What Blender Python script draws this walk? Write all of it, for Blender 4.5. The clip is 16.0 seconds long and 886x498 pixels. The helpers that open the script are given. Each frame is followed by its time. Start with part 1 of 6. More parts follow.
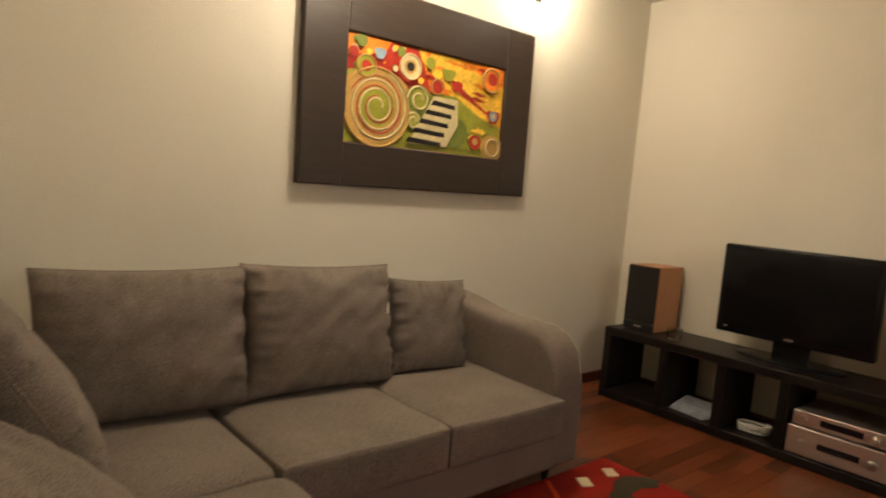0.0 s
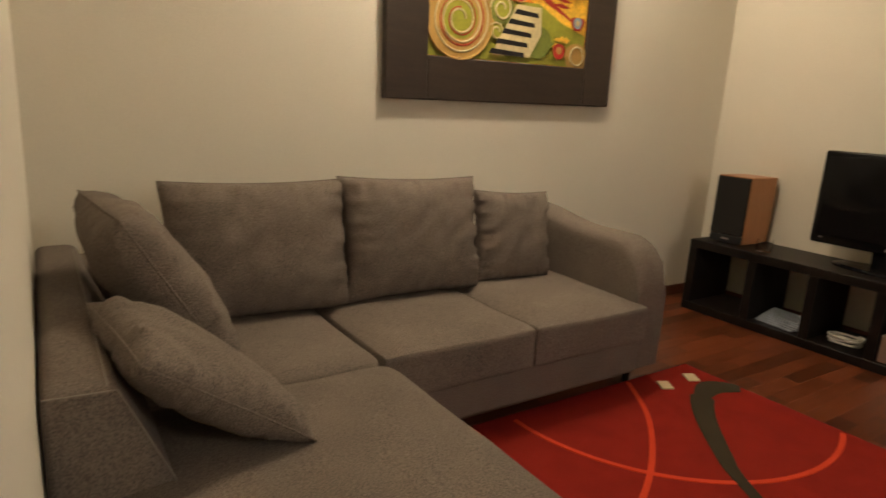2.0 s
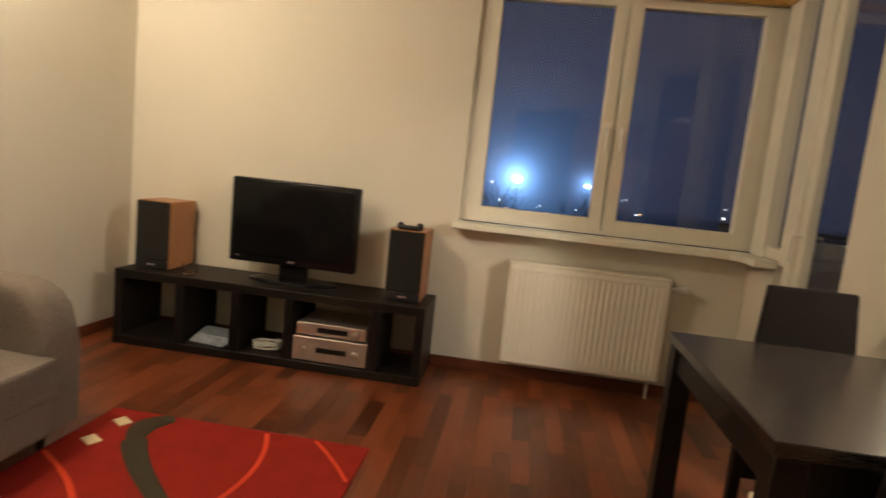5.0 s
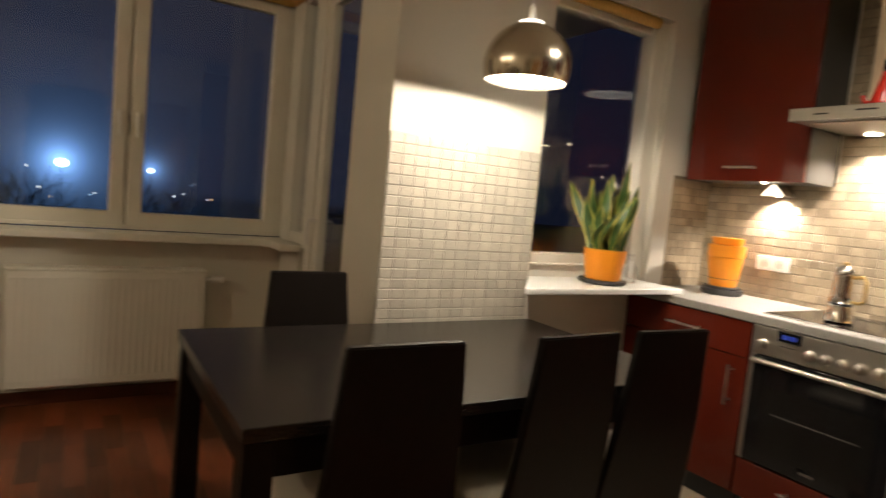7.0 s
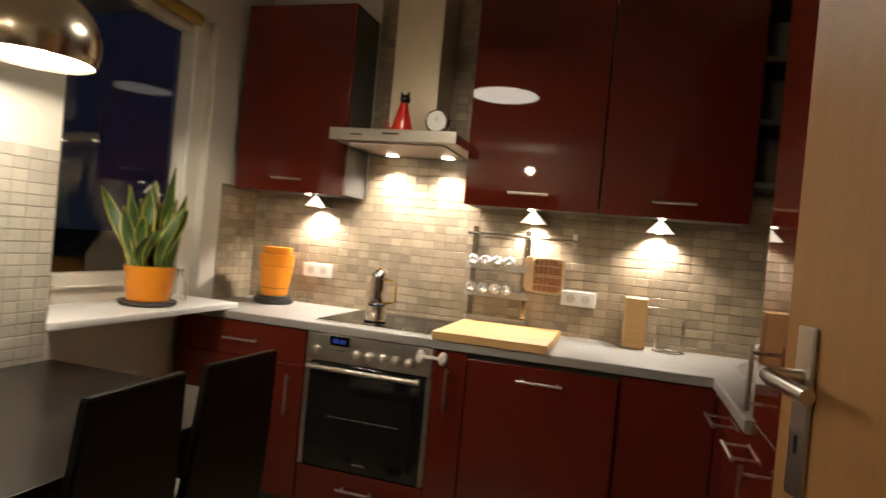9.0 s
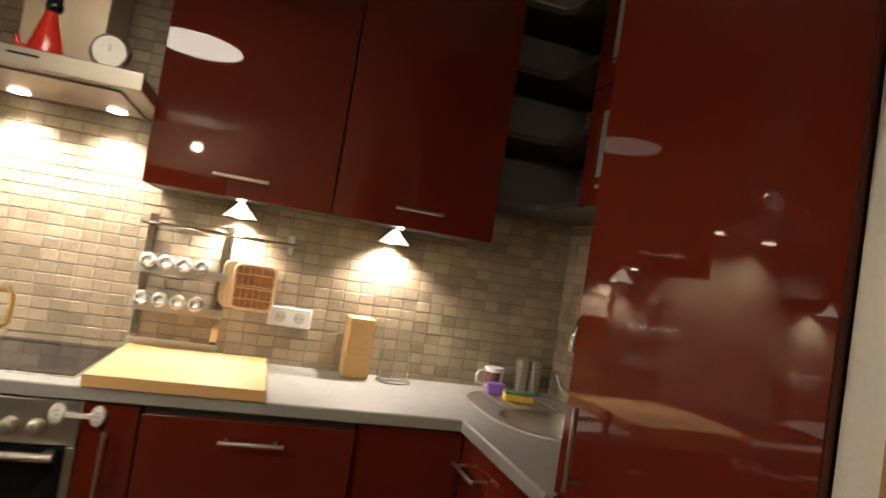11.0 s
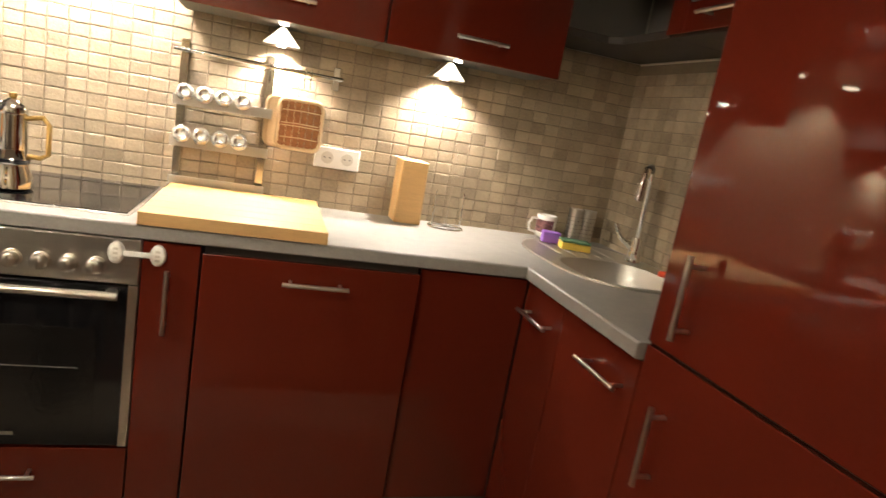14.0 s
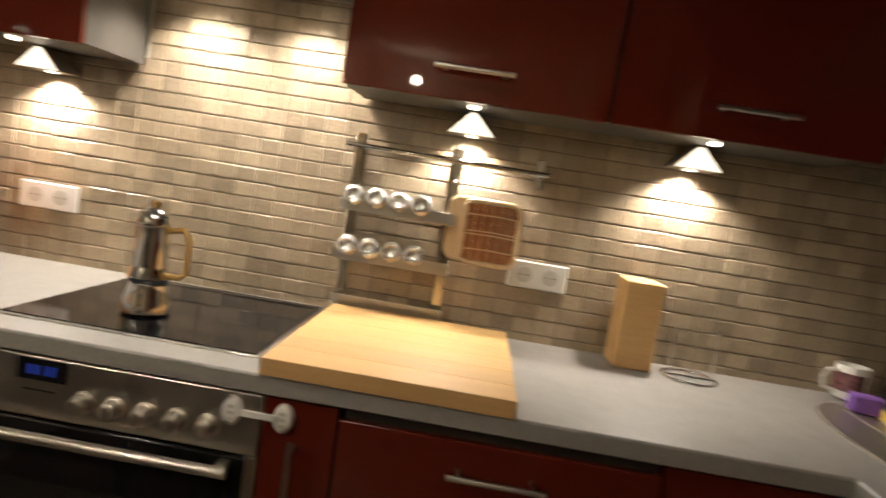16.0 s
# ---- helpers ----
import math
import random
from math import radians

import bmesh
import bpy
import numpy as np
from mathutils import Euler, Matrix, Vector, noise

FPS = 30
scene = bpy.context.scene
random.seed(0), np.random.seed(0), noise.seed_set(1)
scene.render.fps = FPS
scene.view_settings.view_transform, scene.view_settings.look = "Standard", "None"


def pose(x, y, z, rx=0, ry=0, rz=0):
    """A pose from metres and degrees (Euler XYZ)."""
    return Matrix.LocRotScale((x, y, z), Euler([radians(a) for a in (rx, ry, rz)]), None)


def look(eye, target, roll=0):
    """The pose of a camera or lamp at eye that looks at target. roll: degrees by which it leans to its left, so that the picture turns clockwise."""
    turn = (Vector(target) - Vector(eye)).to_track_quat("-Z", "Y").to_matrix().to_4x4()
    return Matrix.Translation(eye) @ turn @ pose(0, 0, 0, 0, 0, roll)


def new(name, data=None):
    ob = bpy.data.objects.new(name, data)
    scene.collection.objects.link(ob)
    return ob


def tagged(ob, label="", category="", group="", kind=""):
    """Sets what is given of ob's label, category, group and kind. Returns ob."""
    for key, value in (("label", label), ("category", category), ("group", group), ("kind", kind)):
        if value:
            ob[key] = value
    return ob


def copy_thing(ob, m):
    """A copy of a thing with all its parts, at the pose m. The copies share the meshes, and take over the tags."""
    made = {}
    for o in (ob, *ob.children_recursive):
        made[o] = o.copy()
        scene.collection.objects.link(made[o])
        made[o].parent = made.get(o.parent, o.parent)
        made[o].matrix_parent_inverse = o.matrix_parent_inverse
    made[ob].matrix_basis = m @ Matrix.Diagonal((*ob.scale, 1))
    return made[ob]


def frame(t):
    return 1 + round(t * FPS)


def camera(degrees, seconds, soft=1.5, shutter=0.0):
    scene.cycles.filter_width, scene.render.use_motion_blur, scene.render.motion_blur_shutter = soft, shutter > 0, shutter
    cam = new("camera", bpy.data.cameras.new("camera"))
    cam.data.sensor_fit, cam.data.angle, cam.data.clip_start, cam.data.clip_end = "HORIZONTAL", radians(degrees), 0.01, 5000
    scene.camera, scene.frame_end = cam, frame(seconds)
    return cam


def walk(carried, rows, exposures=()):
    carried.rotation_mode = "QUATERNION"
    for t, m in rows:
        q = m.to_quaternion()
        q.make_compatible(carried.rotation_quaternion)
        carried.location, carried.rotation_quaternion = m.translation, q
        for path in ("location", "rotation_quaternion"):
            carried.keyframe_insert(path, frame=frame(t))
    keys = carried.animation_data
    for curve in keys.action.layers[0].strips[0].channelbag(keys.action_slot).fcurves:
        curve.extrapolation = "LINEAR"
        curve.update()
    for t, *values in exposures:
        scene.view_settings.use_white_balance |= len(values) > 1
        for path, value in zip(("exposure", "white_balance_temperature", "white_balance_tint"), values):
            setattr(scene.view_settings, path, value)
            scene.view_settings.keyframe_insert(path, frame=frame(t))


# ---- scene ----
cam = camera(72.2, 16.0, 1.5, 0.5)
PATH = [
    (0, (0.375, 0.885, 1.186), (1.679, 2.392, 1.01), 5.0),
    (0.5, (0.34, 0.852, 1.15), (1.468, 2.473, 0.837), 4.5),
    (1, (0.29, 0.826, 1.142), (1.285, 2.495, 0.666), 3.2),
    (1.5, (0.292, 0.813, 1.145), (1.278, 2.487, 0.67), 3.2),
    (2, (0.289, 0.83, 1.157), (1.383, 2.443, 0.706), 3.4),
    (2.5, (0.312, 0.835, 1.172), (1.624, 2.29, 0.766), 3.5),
    (3, (0.351, 0.831, 1.181), (1.861, 2.094, 0.829), 3.5),
    (3.2, (0.352, 0.823, 1.186), (1.927, 2.005, 0.839), 3.9),
    (5.3, (0.44, 0.762, 1.235), (2.422, 0.819, 0.971), 5.5),
    (5.5, (0.429, 0.766, 1.255), (2.409, 0.704, 0.981), 5.1),
    (6, (0.426, 0.677, 1.254), (2.375, 0.297, 1.012), 5.0),
    (6.3, (0.435, 0.625, 1.256), (2.346, 0.071, 1.052), 5.0),
    (6.5, (0.439, 0.602, 1.264), (2.302, -0.099, 1.076), 4.7),
    (7, (0.44, 0.521, 1.27), (2.135, -0.528, 1.1), 5.5),
    (7.5, (0.435, 0.454, 1.269), (1.968, -0.823, 1.116), 6.2),
    (8, (0.431, 0.395, 1.271), (1.734, -1.117, 1.144), 7.1),
    (8.4, (0.499, 0.404, 1.271), (1.513, -1.319, 1.206), 7.8),
    (8.5, (0.51, 0.403, 1.282), (1.462, -1.355, 1.222), 6.5),
    (9, (0.611, 0.426, 1.305), (1.182, -1.49, 1.283), 5.2),
    (9.5, (0.705, 0.32, 1.284), (1.068, -1.647, 1.233), 6.2),
    (10, (0.813, 0.114, 1.302), (0.831, -1.886, 1.305), 5.0),
    (10.2, (0.852, 0.054, 1.31), (0.738, -1.942, 1.318), 5.9),
    (12.3, (1.003, -0.355, 1.372), (0.165, -2.161, 1.568), 9.7),
    (12.5, (1.03, -0.346, 1.339), (0.216, -2.172, 1.416), 9.7),
    (13, (1.039, -0.317, 1.293), (0.27, -2.148, 1.059), 9.5),
    (13.5, (1.056, -0.298, 1.277), (0.337, -2.119, 0.869), 10.0),
    (14, (1.054, -0.341, 1.275), (0.467, -2.212, 0.88), 10.1),
    (14.5, (0.985, -0.483, 1.273), (0.543, -2.396, 0.895), 9.8),
    (15, (0.931, -0.655, 1.285), (0.624, -2.61, 0.994), 9.1),
    (15.5, (0.949, -0.814, 1.303), (0.686, -2.785, 1.084), 9.1),
    (16, (0.991, -0.918, 1.299), (1.09, -2.905, 1.089), 9.0),
]
EXPOSURES = [(0, -0.14), (3, -0.15), (5.3, 0.3), (6, 0.22), (6.5, -0.34), (7, -0.7), (8, -1.05), (9, -1.1), (10.2, -1.05), (12.3, -0.44), (12.6, -0.46), (13, -0.57), (13.5, -0.42), (14, -0.38), (14.5, -0.47), (15, -0.78), (15.5, -1.14), (16, -1.6)]
walk(cam, [(t, look(eye, target, roll)) for t, eye, target, roll in PATH], EXPOSURES)

# ---- light ----
world = bpy.data.worlds.new("night")
scene.world = world
world.use_nodes = True
world.node_tree.nodes["Background"].inputs[0].default_value = (0.016, 0.022, 0.05, 1)
world.node_tree.nodes["Background"].inputs[1].default_value = 0.5


def lamp(name, kind, where, power, colour, size=0.05, aim=None, spot=None, blend=0.5):
    data = bpy.data.lights.new(name, kind)
    data.energy, data.color = power, colour
    if kind == "AREA":
        data.size = size
    else:
        data.shadow_soft_size = size
    if kind == "SPOT":
        data.spot_size, data.spot_blend = radians(spot), blend
    ob = new(name, data)
    ob.matrix_world = look(where, aim) if aim else Matrix.Translation(where)
    return ob


WARM = (1.0, 0.84, 0.62)
WARM2 = (1.0, 0.885, 0.72)
WHITER = (1.0, 0.90, 0.785)
# the hanging lamp and the wall lamp by the picture, the pendant, the hood's lamps and the cabinet spots
lamp("hanging_lamp_light", "POINT", (1.86, 2.70, 2.32), 47, WARM, 0.05)
lamp("wall_lamp_light", "POINT", (2.97, 3.08, 2.375), 19, WARM, 0.05)
lamp("pendant_bulb", "POINT", (2.226, -0.866, 1.733), 165, WARM2, 0.03)
for hx in (1.5, 1.80):
    lamp("hood_light", "SPOT", (hx, -2.50, 1.715), 78, WHITER, 0.03, (hx, -2.51, 0.9), 130, 0.7)
for cx in (2.22, 1.045, 0.465):
    lamp("cabinet_light", "SPOT", (cx, -2.572, 1.424), 58, WHITER, 0.015, (cx, -2.575, 1.0), 140, 0.7)

# ---- materials ----


def material(name, base, rough=0.6, metal=0.0, vary=0.12, scale=8.0, fine=90.0, bump=0.15, coat=0.0, stretch=(1, 1, 1), random_tone=0.0, spec=0.5, broad=0.6):
    """A surface with broad and fine variation of tone and a fine relief."""
    m = bpy.data.materials.new(name)
    m.use_nodes = True
    n, l = m.node_tree.nodes, m.node_tree.links
    b = n["Principled BSDF"]
    b.inputs["Roughness"].default_value, b.inputs["Metallic"].default_value = rough, metal
    b.inputs["Coat Weight"].default_value, b.inputs["Specular IOR Level"].default_value = coat, spec
    b.inputs["Coat Roughness"].default_value = 0.04
    co, mp = n.new("ShaderNodeTexCoord"), n.new("ShaderNodeMapping")
    mp.inputs["Scale"].default_value = stretch
    geo = n.new("ShaderNodeNewGeometry")
    l.new(geo.outputs["Position"], mp.inputs["Vector"])
    big, small = n.new("ShaderNodeTexNoise"), n.new("ShaderNodeTexNoise")
    big.inputs["Scale"].default_value, small.inputs["Scale"].default_value = scale, fine
    big.inputs["Detail"].default_value, small.inputs["Detail"].default_value = 3, 2
    l.new(mp.outputs[0], big.inputs["Vector"]), l.new(mp.outputs[0], small.inputs["Vector"])
    add = n.new("ShaderNodeMath")
    add.operation = "MULTIPLY_ADD"
    add.inputs[1].default_value = 1.2 - broad
    l.new(small.outputs["Fac"], add.inputs[0])
    half = n.new("ShaderNodeMath")
    half.operation = "MULTIPLY"
    half.inputs[1].default_value = broad
    l.new(big.outputs["Fac"], half.inputs[0]), l.new(half.outputs[0], add.inputs[2])
    tone = add.outputs[0]
    if random_tone:
        info = n.new("ShaderNodeObjectInfo")
        isl = n.new("ShaderNodeNewGeometry")
        mix = n.new("ShaderNodeMath")
        mix.operation = "ADD"
        l.new(info.outputs["Random"], mix.inputs[0]), l.new(isl.outputs["Random Per Island"], mix.inputs[1])
        fr = n.new("ShaderNodeMath")
        fr.operation = "FRACT"
        l.new(mix.outputs[0], fr.inputs[0])
        k = n.new("ShaderNodeMath")
        k.operation = "MULTIPLY_ADD"
        k.inputs[1].default_value = random_tone
        l.new(fr.outputs[0], k.inputs[0]), l.new(tone, k.inputs[2])
        off = n.new("ShaderNodeMath")
        off.operation = "SUBTRACT"
        off.inputs[1].default_value = random_tone / 2
        l.new(k.outputs[0], off.inputs[0])
        tone = off.outputs[0]
    ramp = n.new("ShaderNodeMapRange")
    ramp.inputs["From Min"].default_value, ramp.inputs["From Max"].default_value = 0.3, 0.9
    ramp.inputs["To Min"].default_value, ramp.inputs["To Max"].default_value = 1 - vary, 1 + vary
    ramp.clamp = False
    l.new(tone, ramp.inputs["Value"])
    col = n.new("ShaderNodeVectorMath")
    col.operation = "SCALE"
    col.inputs[0].default_value = base
    l.new(ramp.outputs[0], col.inputs["Scale"]), l.new(col.outputs[0], b.inputs["Base Color"])
    if bump:
        bp = n.new("ShaderNodeBump")
        bp.inputs["Strength"].default_value, bp.inputs["Distance"].default_value = bump, 0.004
        l.new(small.outputs["Fac"], bp.inputs["Height"]), l.new(bp.outputs[0], b.inputs["Normal"])
    return m


def glowing(name, colour, power):
    m = bpy.data.materials.new(name)
    m.use_nodes = True
    b = m.node_tree.nodes["Principled BSDF"]
    b.inputs["Base Color"].default_value = (*colour, 1)
    b.inputs["Emission Color"].default_value, b.inputs["Emission Strength"].default_value = (*colour, 1), power
    return m


def clear(name, tint=(1, 1, 1), rough=0.0, ior=1.45):
    m = bpy.data.materials.new(name)
    m.use_nodes = True
    b = m.node_tree.nodes["Principled BSDF"]
    b.inputs["Base Color"].default_value = (*tint, 1)
    b.inputs["Transmission Weight"].default_value, b.inputs["Roughness"].default_value, b.inputs["IOR"].default_value = 1, rough, ior
    return m


PLASTER = material("plaster", (0.70, 0.655, 0.56), 0.9, vary=0.05, scale=1.5, fine=140, bump=0.25)
CEILING_WHITE = material("ceiling_white", (0.78, 0.75, 0.68), 0.9, vary=0.03, scale=2, bump=0.1)
PVC = material("window_white", (0.78, 0.74, 0.64), 0.35, vary=0.03, bump=0.02)
WHITE = material("white_paint", (0.78, 0.77, 0.73), 0.4, vary=0.04, bump=0.03)
PARQUET = material("parquet", (0.128, 0.033, 0.0115), 0.28, vary=0.42, scale=3, fine=30, bump=0.06, stretch=(2, 18, 1), random_tone=0.75)
UNDERFLOOR = material("joint_dark", (0.035, 0.015, 0.009), 0.8)
FLOOR_TILE = material("floor_tile", (0.38, 0.30, 0.21), 0.45, vary=0.18, scale=6, bump=0.08, random_tone=0.3)
BASEBOARD = material("baseboard_wood", (0.12, 0.033, 0.014), 0.4, vary=0.3, stretch=(1, 1, 8))
SOFA = material("sofa_weave", (0.175, 0.143, 0.119), 0.95, vary=0.55, scale=5, fine=240, bump=0.8, spec=0.15, broad=0.25)
SEAM = material("sofa_seam", (0.24, 0.21, 0.175), 0.9, bump=0.2)
RUG_RED = material("rug_red", (0.25, 0.017, 0.011), 0.95, vary=0.2, scale=9, fine=260, bump=0.9, spec=0.1)
RUG_LINE = material("rug_line", (0.62, 0.060, 0.022), 0.95, vary=0.15, fine=260, bump=0.6, spec=0.1)
RUG_DARK = material("rug_dark", (0.050, 0.040, 0.024), 0.95, vary=0.2, fine=260, bump=0.6, spec=0.1)
RUG_CREAM = material("rug_cream", (0.62, 0.52, 0.32), 0.95, vary=0.15, fine=260, bump=0.6, spec=0.1)
BLACKBROWN = material("black_brown_wood", (0.0095, 0.0068, 0.0054), 0.42, spec=0.24, vary=0.35, scale=5, fine=60, bump=0.05, stretch=(1, 8, 8))
TABLE_TOP = material("table_top_wood", (0.020, 0.015, 0.012), 0.27, vary=0.35, scale=5, fine=60, bump=0.03, stretch=(8, 1, 8))
PICTURE_WOOD = material("picture_frame_wood", (0.030, 0.018, 0.012), 0.45, vary=0.4, scale=4, fine=50, bump=0.12, stretch=(1, 1, 9))
BLACK = material("black_plastic", (0.012, 0.012, 0.013), 0.35, vary=0.1, bump=0.03)
CLOTH_GREY = material("speaker_cloth", (0.024, 0.022, 0.020), 0.95, vary=0.1, fine=400, bump=0.4, spec=0.1)
SPEAKER_WOOD = material("speaker_cherry", (0.40, 0.17, 0.060), 0.4, vary=0.2, scale=6, fine=60, bump=0.04, stretch=(8, 8, 1))
SCREEN = material("tv_screen", (0.004, 0.004, 0.0045), 0.12, spec=0.3, vary=0.05, bump=0)
TV_BLACK = material("tv_black", (0.006, 0.006, 0.0065), 0.22, spec=0.25, vary=0.05, bump=0)
GLOSS_BLACK = material("gloss_black", (0.008, 0.008, 0.009), 0.08, vary=0.05, bump=0)
SILVER = material("hifi_silver", (0.55, 0.47, 0.42), 0.35, 0.8, vary=0.05, bump=0.02)
STEEL = material("brushed_steel", (0.60, 0.57, 0.52), 0.30, 1.0, vary=0.08, fine=200, bump=0.05, stretch=(1, 30, 30))
CHROME = material("chrome", (0.85, 0.84, 0.82), 0.06, 1.0, vary=0.02, bump=0)
RED_GLOSS = material("red_gloss", (0.106, 0.0142, 0.0070), 0.025, vary=0.05, scale=2, bump=0, coat=0.0, spec=0.36)
CARCASS = material("cabinet_carcass", (0.035, 0.028, 0.022), 0.6)
GREY_PANEL = material("cabinet_grey_panel", (0.24, 0.225, 0.20), 0.5, vary=0.05)
SIDE_PANEL = material("cabinet_side_panel", (0.085, 0.079, 0.070), 0.45, vary=0.08)
WORKTOP = material("worktop_grey", (0.285, 0.270, 0.245), 0.42, vary=0.15, scale=25, fine=180, bump=0.05)
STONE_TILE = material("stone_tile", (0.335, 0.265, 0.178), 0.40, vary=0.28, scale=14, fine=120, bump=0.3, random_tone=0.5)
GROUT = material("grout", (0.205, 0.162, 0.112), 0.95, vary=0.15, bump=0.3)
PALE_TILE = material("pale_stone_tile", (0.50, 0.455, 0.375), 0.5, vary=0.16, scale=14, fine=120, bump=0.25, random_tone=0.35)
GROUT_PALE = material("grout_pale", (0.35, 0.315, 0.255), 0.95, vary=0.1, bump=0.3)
BEECH = material("beech_board", (0.61, 0.375, 0.15), 0.5, vary=0.14, scale=7, fine=50, bump=0.06, stretch=(1.2, 14, 14), random_tone=0.3)
DOOR_WOOD = material("door_wood", (0.36, 0.185, 0.060), 0.45, vary=0.12, scale=4, fine=50, bump=0.04, stretch=(9, 9, 0.8))
ORANGE = material("orange_glaze", (0.80, 0.27, 0.018), 0.3, vary=0.06, bump=0.03)
DARK_SAUCER = material("dark_saucer", (0.05, 0.045, 0.042), 0.5)
SOIL = material("soil", (0.03, 0.02, 0.012), 0.95, fine=120, bump=0.8)
LEAF = material("leaf_green", (0.042, 0.088, 0.017), 0.4, vary=0.5, scale=22, fine=70, bump=0.05, stretch=(1, 1, 2.4), random_tone=0.2)
LEAF_EDGE = material("leaf_yellow", (0.55, 0.47, 0.09), 0.45, vary=0.15)
BLIND = material("blind_ochre", (0.50, 0.31, 0.075), 0.7, vary=0.15, stretch=(1, 1, 10))
LAMP_METAL = material("lamp_nickel", (0.62, 0.55, 0.44), 0.22, 1.0, vary=0.05, bump=0.01)
LAMP_INSIDE = material("lamp_inside_white", (0.85, 0.83, 0.78), 0.6, bump=0)
# greyer than the white plastic: shade inside small recesses, put into the colour
RECESS_SHADE = material("recess_shade", (0.58, 0.55, 0.48), 0.4, vary=0.03, bump=0)
PLASTIC_WHITE = material("white_plastic", (0.80, 0.78, 0.72), 0.3, vary=0.02, bump=0)
GLASS = clear("clear_glass")
PANE = clear("window_glass", ior=1.5)
BULB = glowing("lit_bulb", (1.0, 0.86, 0.62), 30)
DISPLAY = glowing("blue_display", (0.015, 0.05, 0.5), 0.12)

# ---- building helpers ----


def bx(x0, x1, y0, y1, z0, z1, bevel=0.0, segments=2, bm=None):
    """A box between the given limits, with rounded edges, added to bm."""
    one = bmesh.new()
    bmesh.ops.create_cube(one, size=1)
    bmesh.ops.transform(one, matrix=Matrix.Translation(((x0 + x1) / 2, (y0 + y1) / 2, (z0 + z1) / 2)) @ Matrix.Diagonal((abs(x1 - x0), abs(y1 - y0), abs(z1 - z0), 1)), verts=one.verts)
    if bevel:
        bmesh.ops.bevel(one, geom=one.edges[:], offset=bevel, segments=segments, profile=0.5, affect="EDGES")
    return merge(bm, one)


def merge(bm, one):
    if bm is None:
        return one
    me = bpy.data.meshes.new("t")
    one.to_mesh(me)
    one.free()
    bm.from_mesh(me)
    bpy.data.meshes.remove(me)
    return bm


def turned(profile, where, steps=32, bm=None):
    """A body of revolution about an upright axis; profile: (radius, height) pairs."""
    one = bmesh.new()
    rings = [[one.verts.new((r * math.cos(2 * math.pi * i / steps), r * math.sin(2 * math.pi * i / steps), z)) for i in range(steps)] for r, z in profile]
    for a, b in zip(rings, rings[1:]):
        for i in range(steps):
            one.faces.new((a[i], a[(i + 1) % steps], b[(i + 1) % steps], b[i]))
    if profile[0][0] > 1e-6:
        one.faces.new(rings[0][::-1])
    if profile[-1][0] > 1e-6:
        one.faces.new(rings[-1])
    bmesh.ops.remove_doubles(one, verts=one.verts[:], dist=1e-6)
    bmesh.ops.recalc_face_normals(one, faces=one.faces[:])
    bmesh.ops.translate(one, verts=one.verts[:], vec=where)
    return merge(bm, one)


def tube(points, r, steps=10, bm=None):
    """A round bar through the given points."""
    one = bmesh.new()
    pts = [Vector(p) for p in points]
    rings = []
    for i, p in enumerate(pts):
        d = (pts[min(i + 1, len(pts) - 1)] - pts[max(i - 1, 0)]).normalized()
        u = d.orthogonal().normalized() if not rings else (u - d * u.dot(d)).normalized()
        v = d.cross(u)
        rr = r[i] if isinstance(r, (list, tuple)) else r
        rings.append([one.verts.new(p + rr * (u * math.cos(2 * math.pi * k / steps) + v * math.sin(2 * math.pi * k / steps))) for k in range(steps)])
    for a, b in zip(rings, rings[1:]):
        for k in range(steps):
            one.faces.new((a[k], a[(k + 1) % steps], b[(k + 1) % steps], b[k]))
    one.faces.new(rings[0][::-1]), one.faces.new(rings[-1])
    bmesh.ops.recalc_face_normals(one, faces=one.faces[:])
    return merge(bm, one)


def prism(outline, z0, z1, bevel=0.0, bm=None, matrix=None):
    """An upright block over an outline of (x, y) corners."""
    one = bmesh.new()
    low = [one.verts.new((x, y, z0)) for x, y in outline]
    top = [one.verts.new((x, y, z1)) for x, y in outline]
    n = len(outline)
    one.faces.new(low[::-1]), one.faces.new(top)
    for i in range(n):
        one.faces.new((low[i], low[(i + 1) % n], top[(i + 1) % n], top[i]))
    bmesh.ops.recalc_face_normals(one, faces=one.faces[:])
    if bevel:
        bmesh.ops.bevel(one, geom=one.edges[:], offset=bevel, segments=2, profile=0.5, affect="EDGES")
    if matrix is not None:
        bmesh.ops.transform(one, matrix=matrix, verts=one.verts[:])
    return merge(bm, one)


def crease(me):
    """Sharp edges at real corners, and where a broad flat face meets the narrow rounding beside it."""
    bm = bmesh.new()
    bm.from_mesh(me)
    areas = {f: f.calc_area() for f in bm.faces}
    for e in bm.edges:
        if len(e.link_faces) == 2:
            a = e.calc_face_angle(0)
            s1, s2 = (areas[f] for f in e.link_faces)
            e.smooth = not (a > 0.9 or (a > 0.3 and max(s1, s2) > 4 * min(s1, s2)))
    bm.to_mesh(me)
    bm.free()


def mesh_object(name, bm, mat, smooth=True):
    me = bpy.data.meshes.new(name)
    bm.to_mesh(me)
    bm.free()
    me.materials.append(mat)
    if smooth:
        for p in me.polygons:
            p.use_smooth = True
        crease(me)
    return new(name, me)


def thing(name, where, label, category, group=""):
    ob = new(name)
    ob.empty_display_size = 0.1
    ob.location = where
    return tagged(ob, label, category, group)


def hang(ob, parent):
    """Puts ob, built in place, under a parent."""
    ob.parent = parent
    if parent.parent is None and parent.data is None:
        ob.matrix_parent_inverse = Matrix.Translation(-parent.location)
    return ob


def part(name, bm, mat, parent, label="", smooth=True):
    return tagged(hang(mesh_object(name, bm, mat, smooth), parent), label)


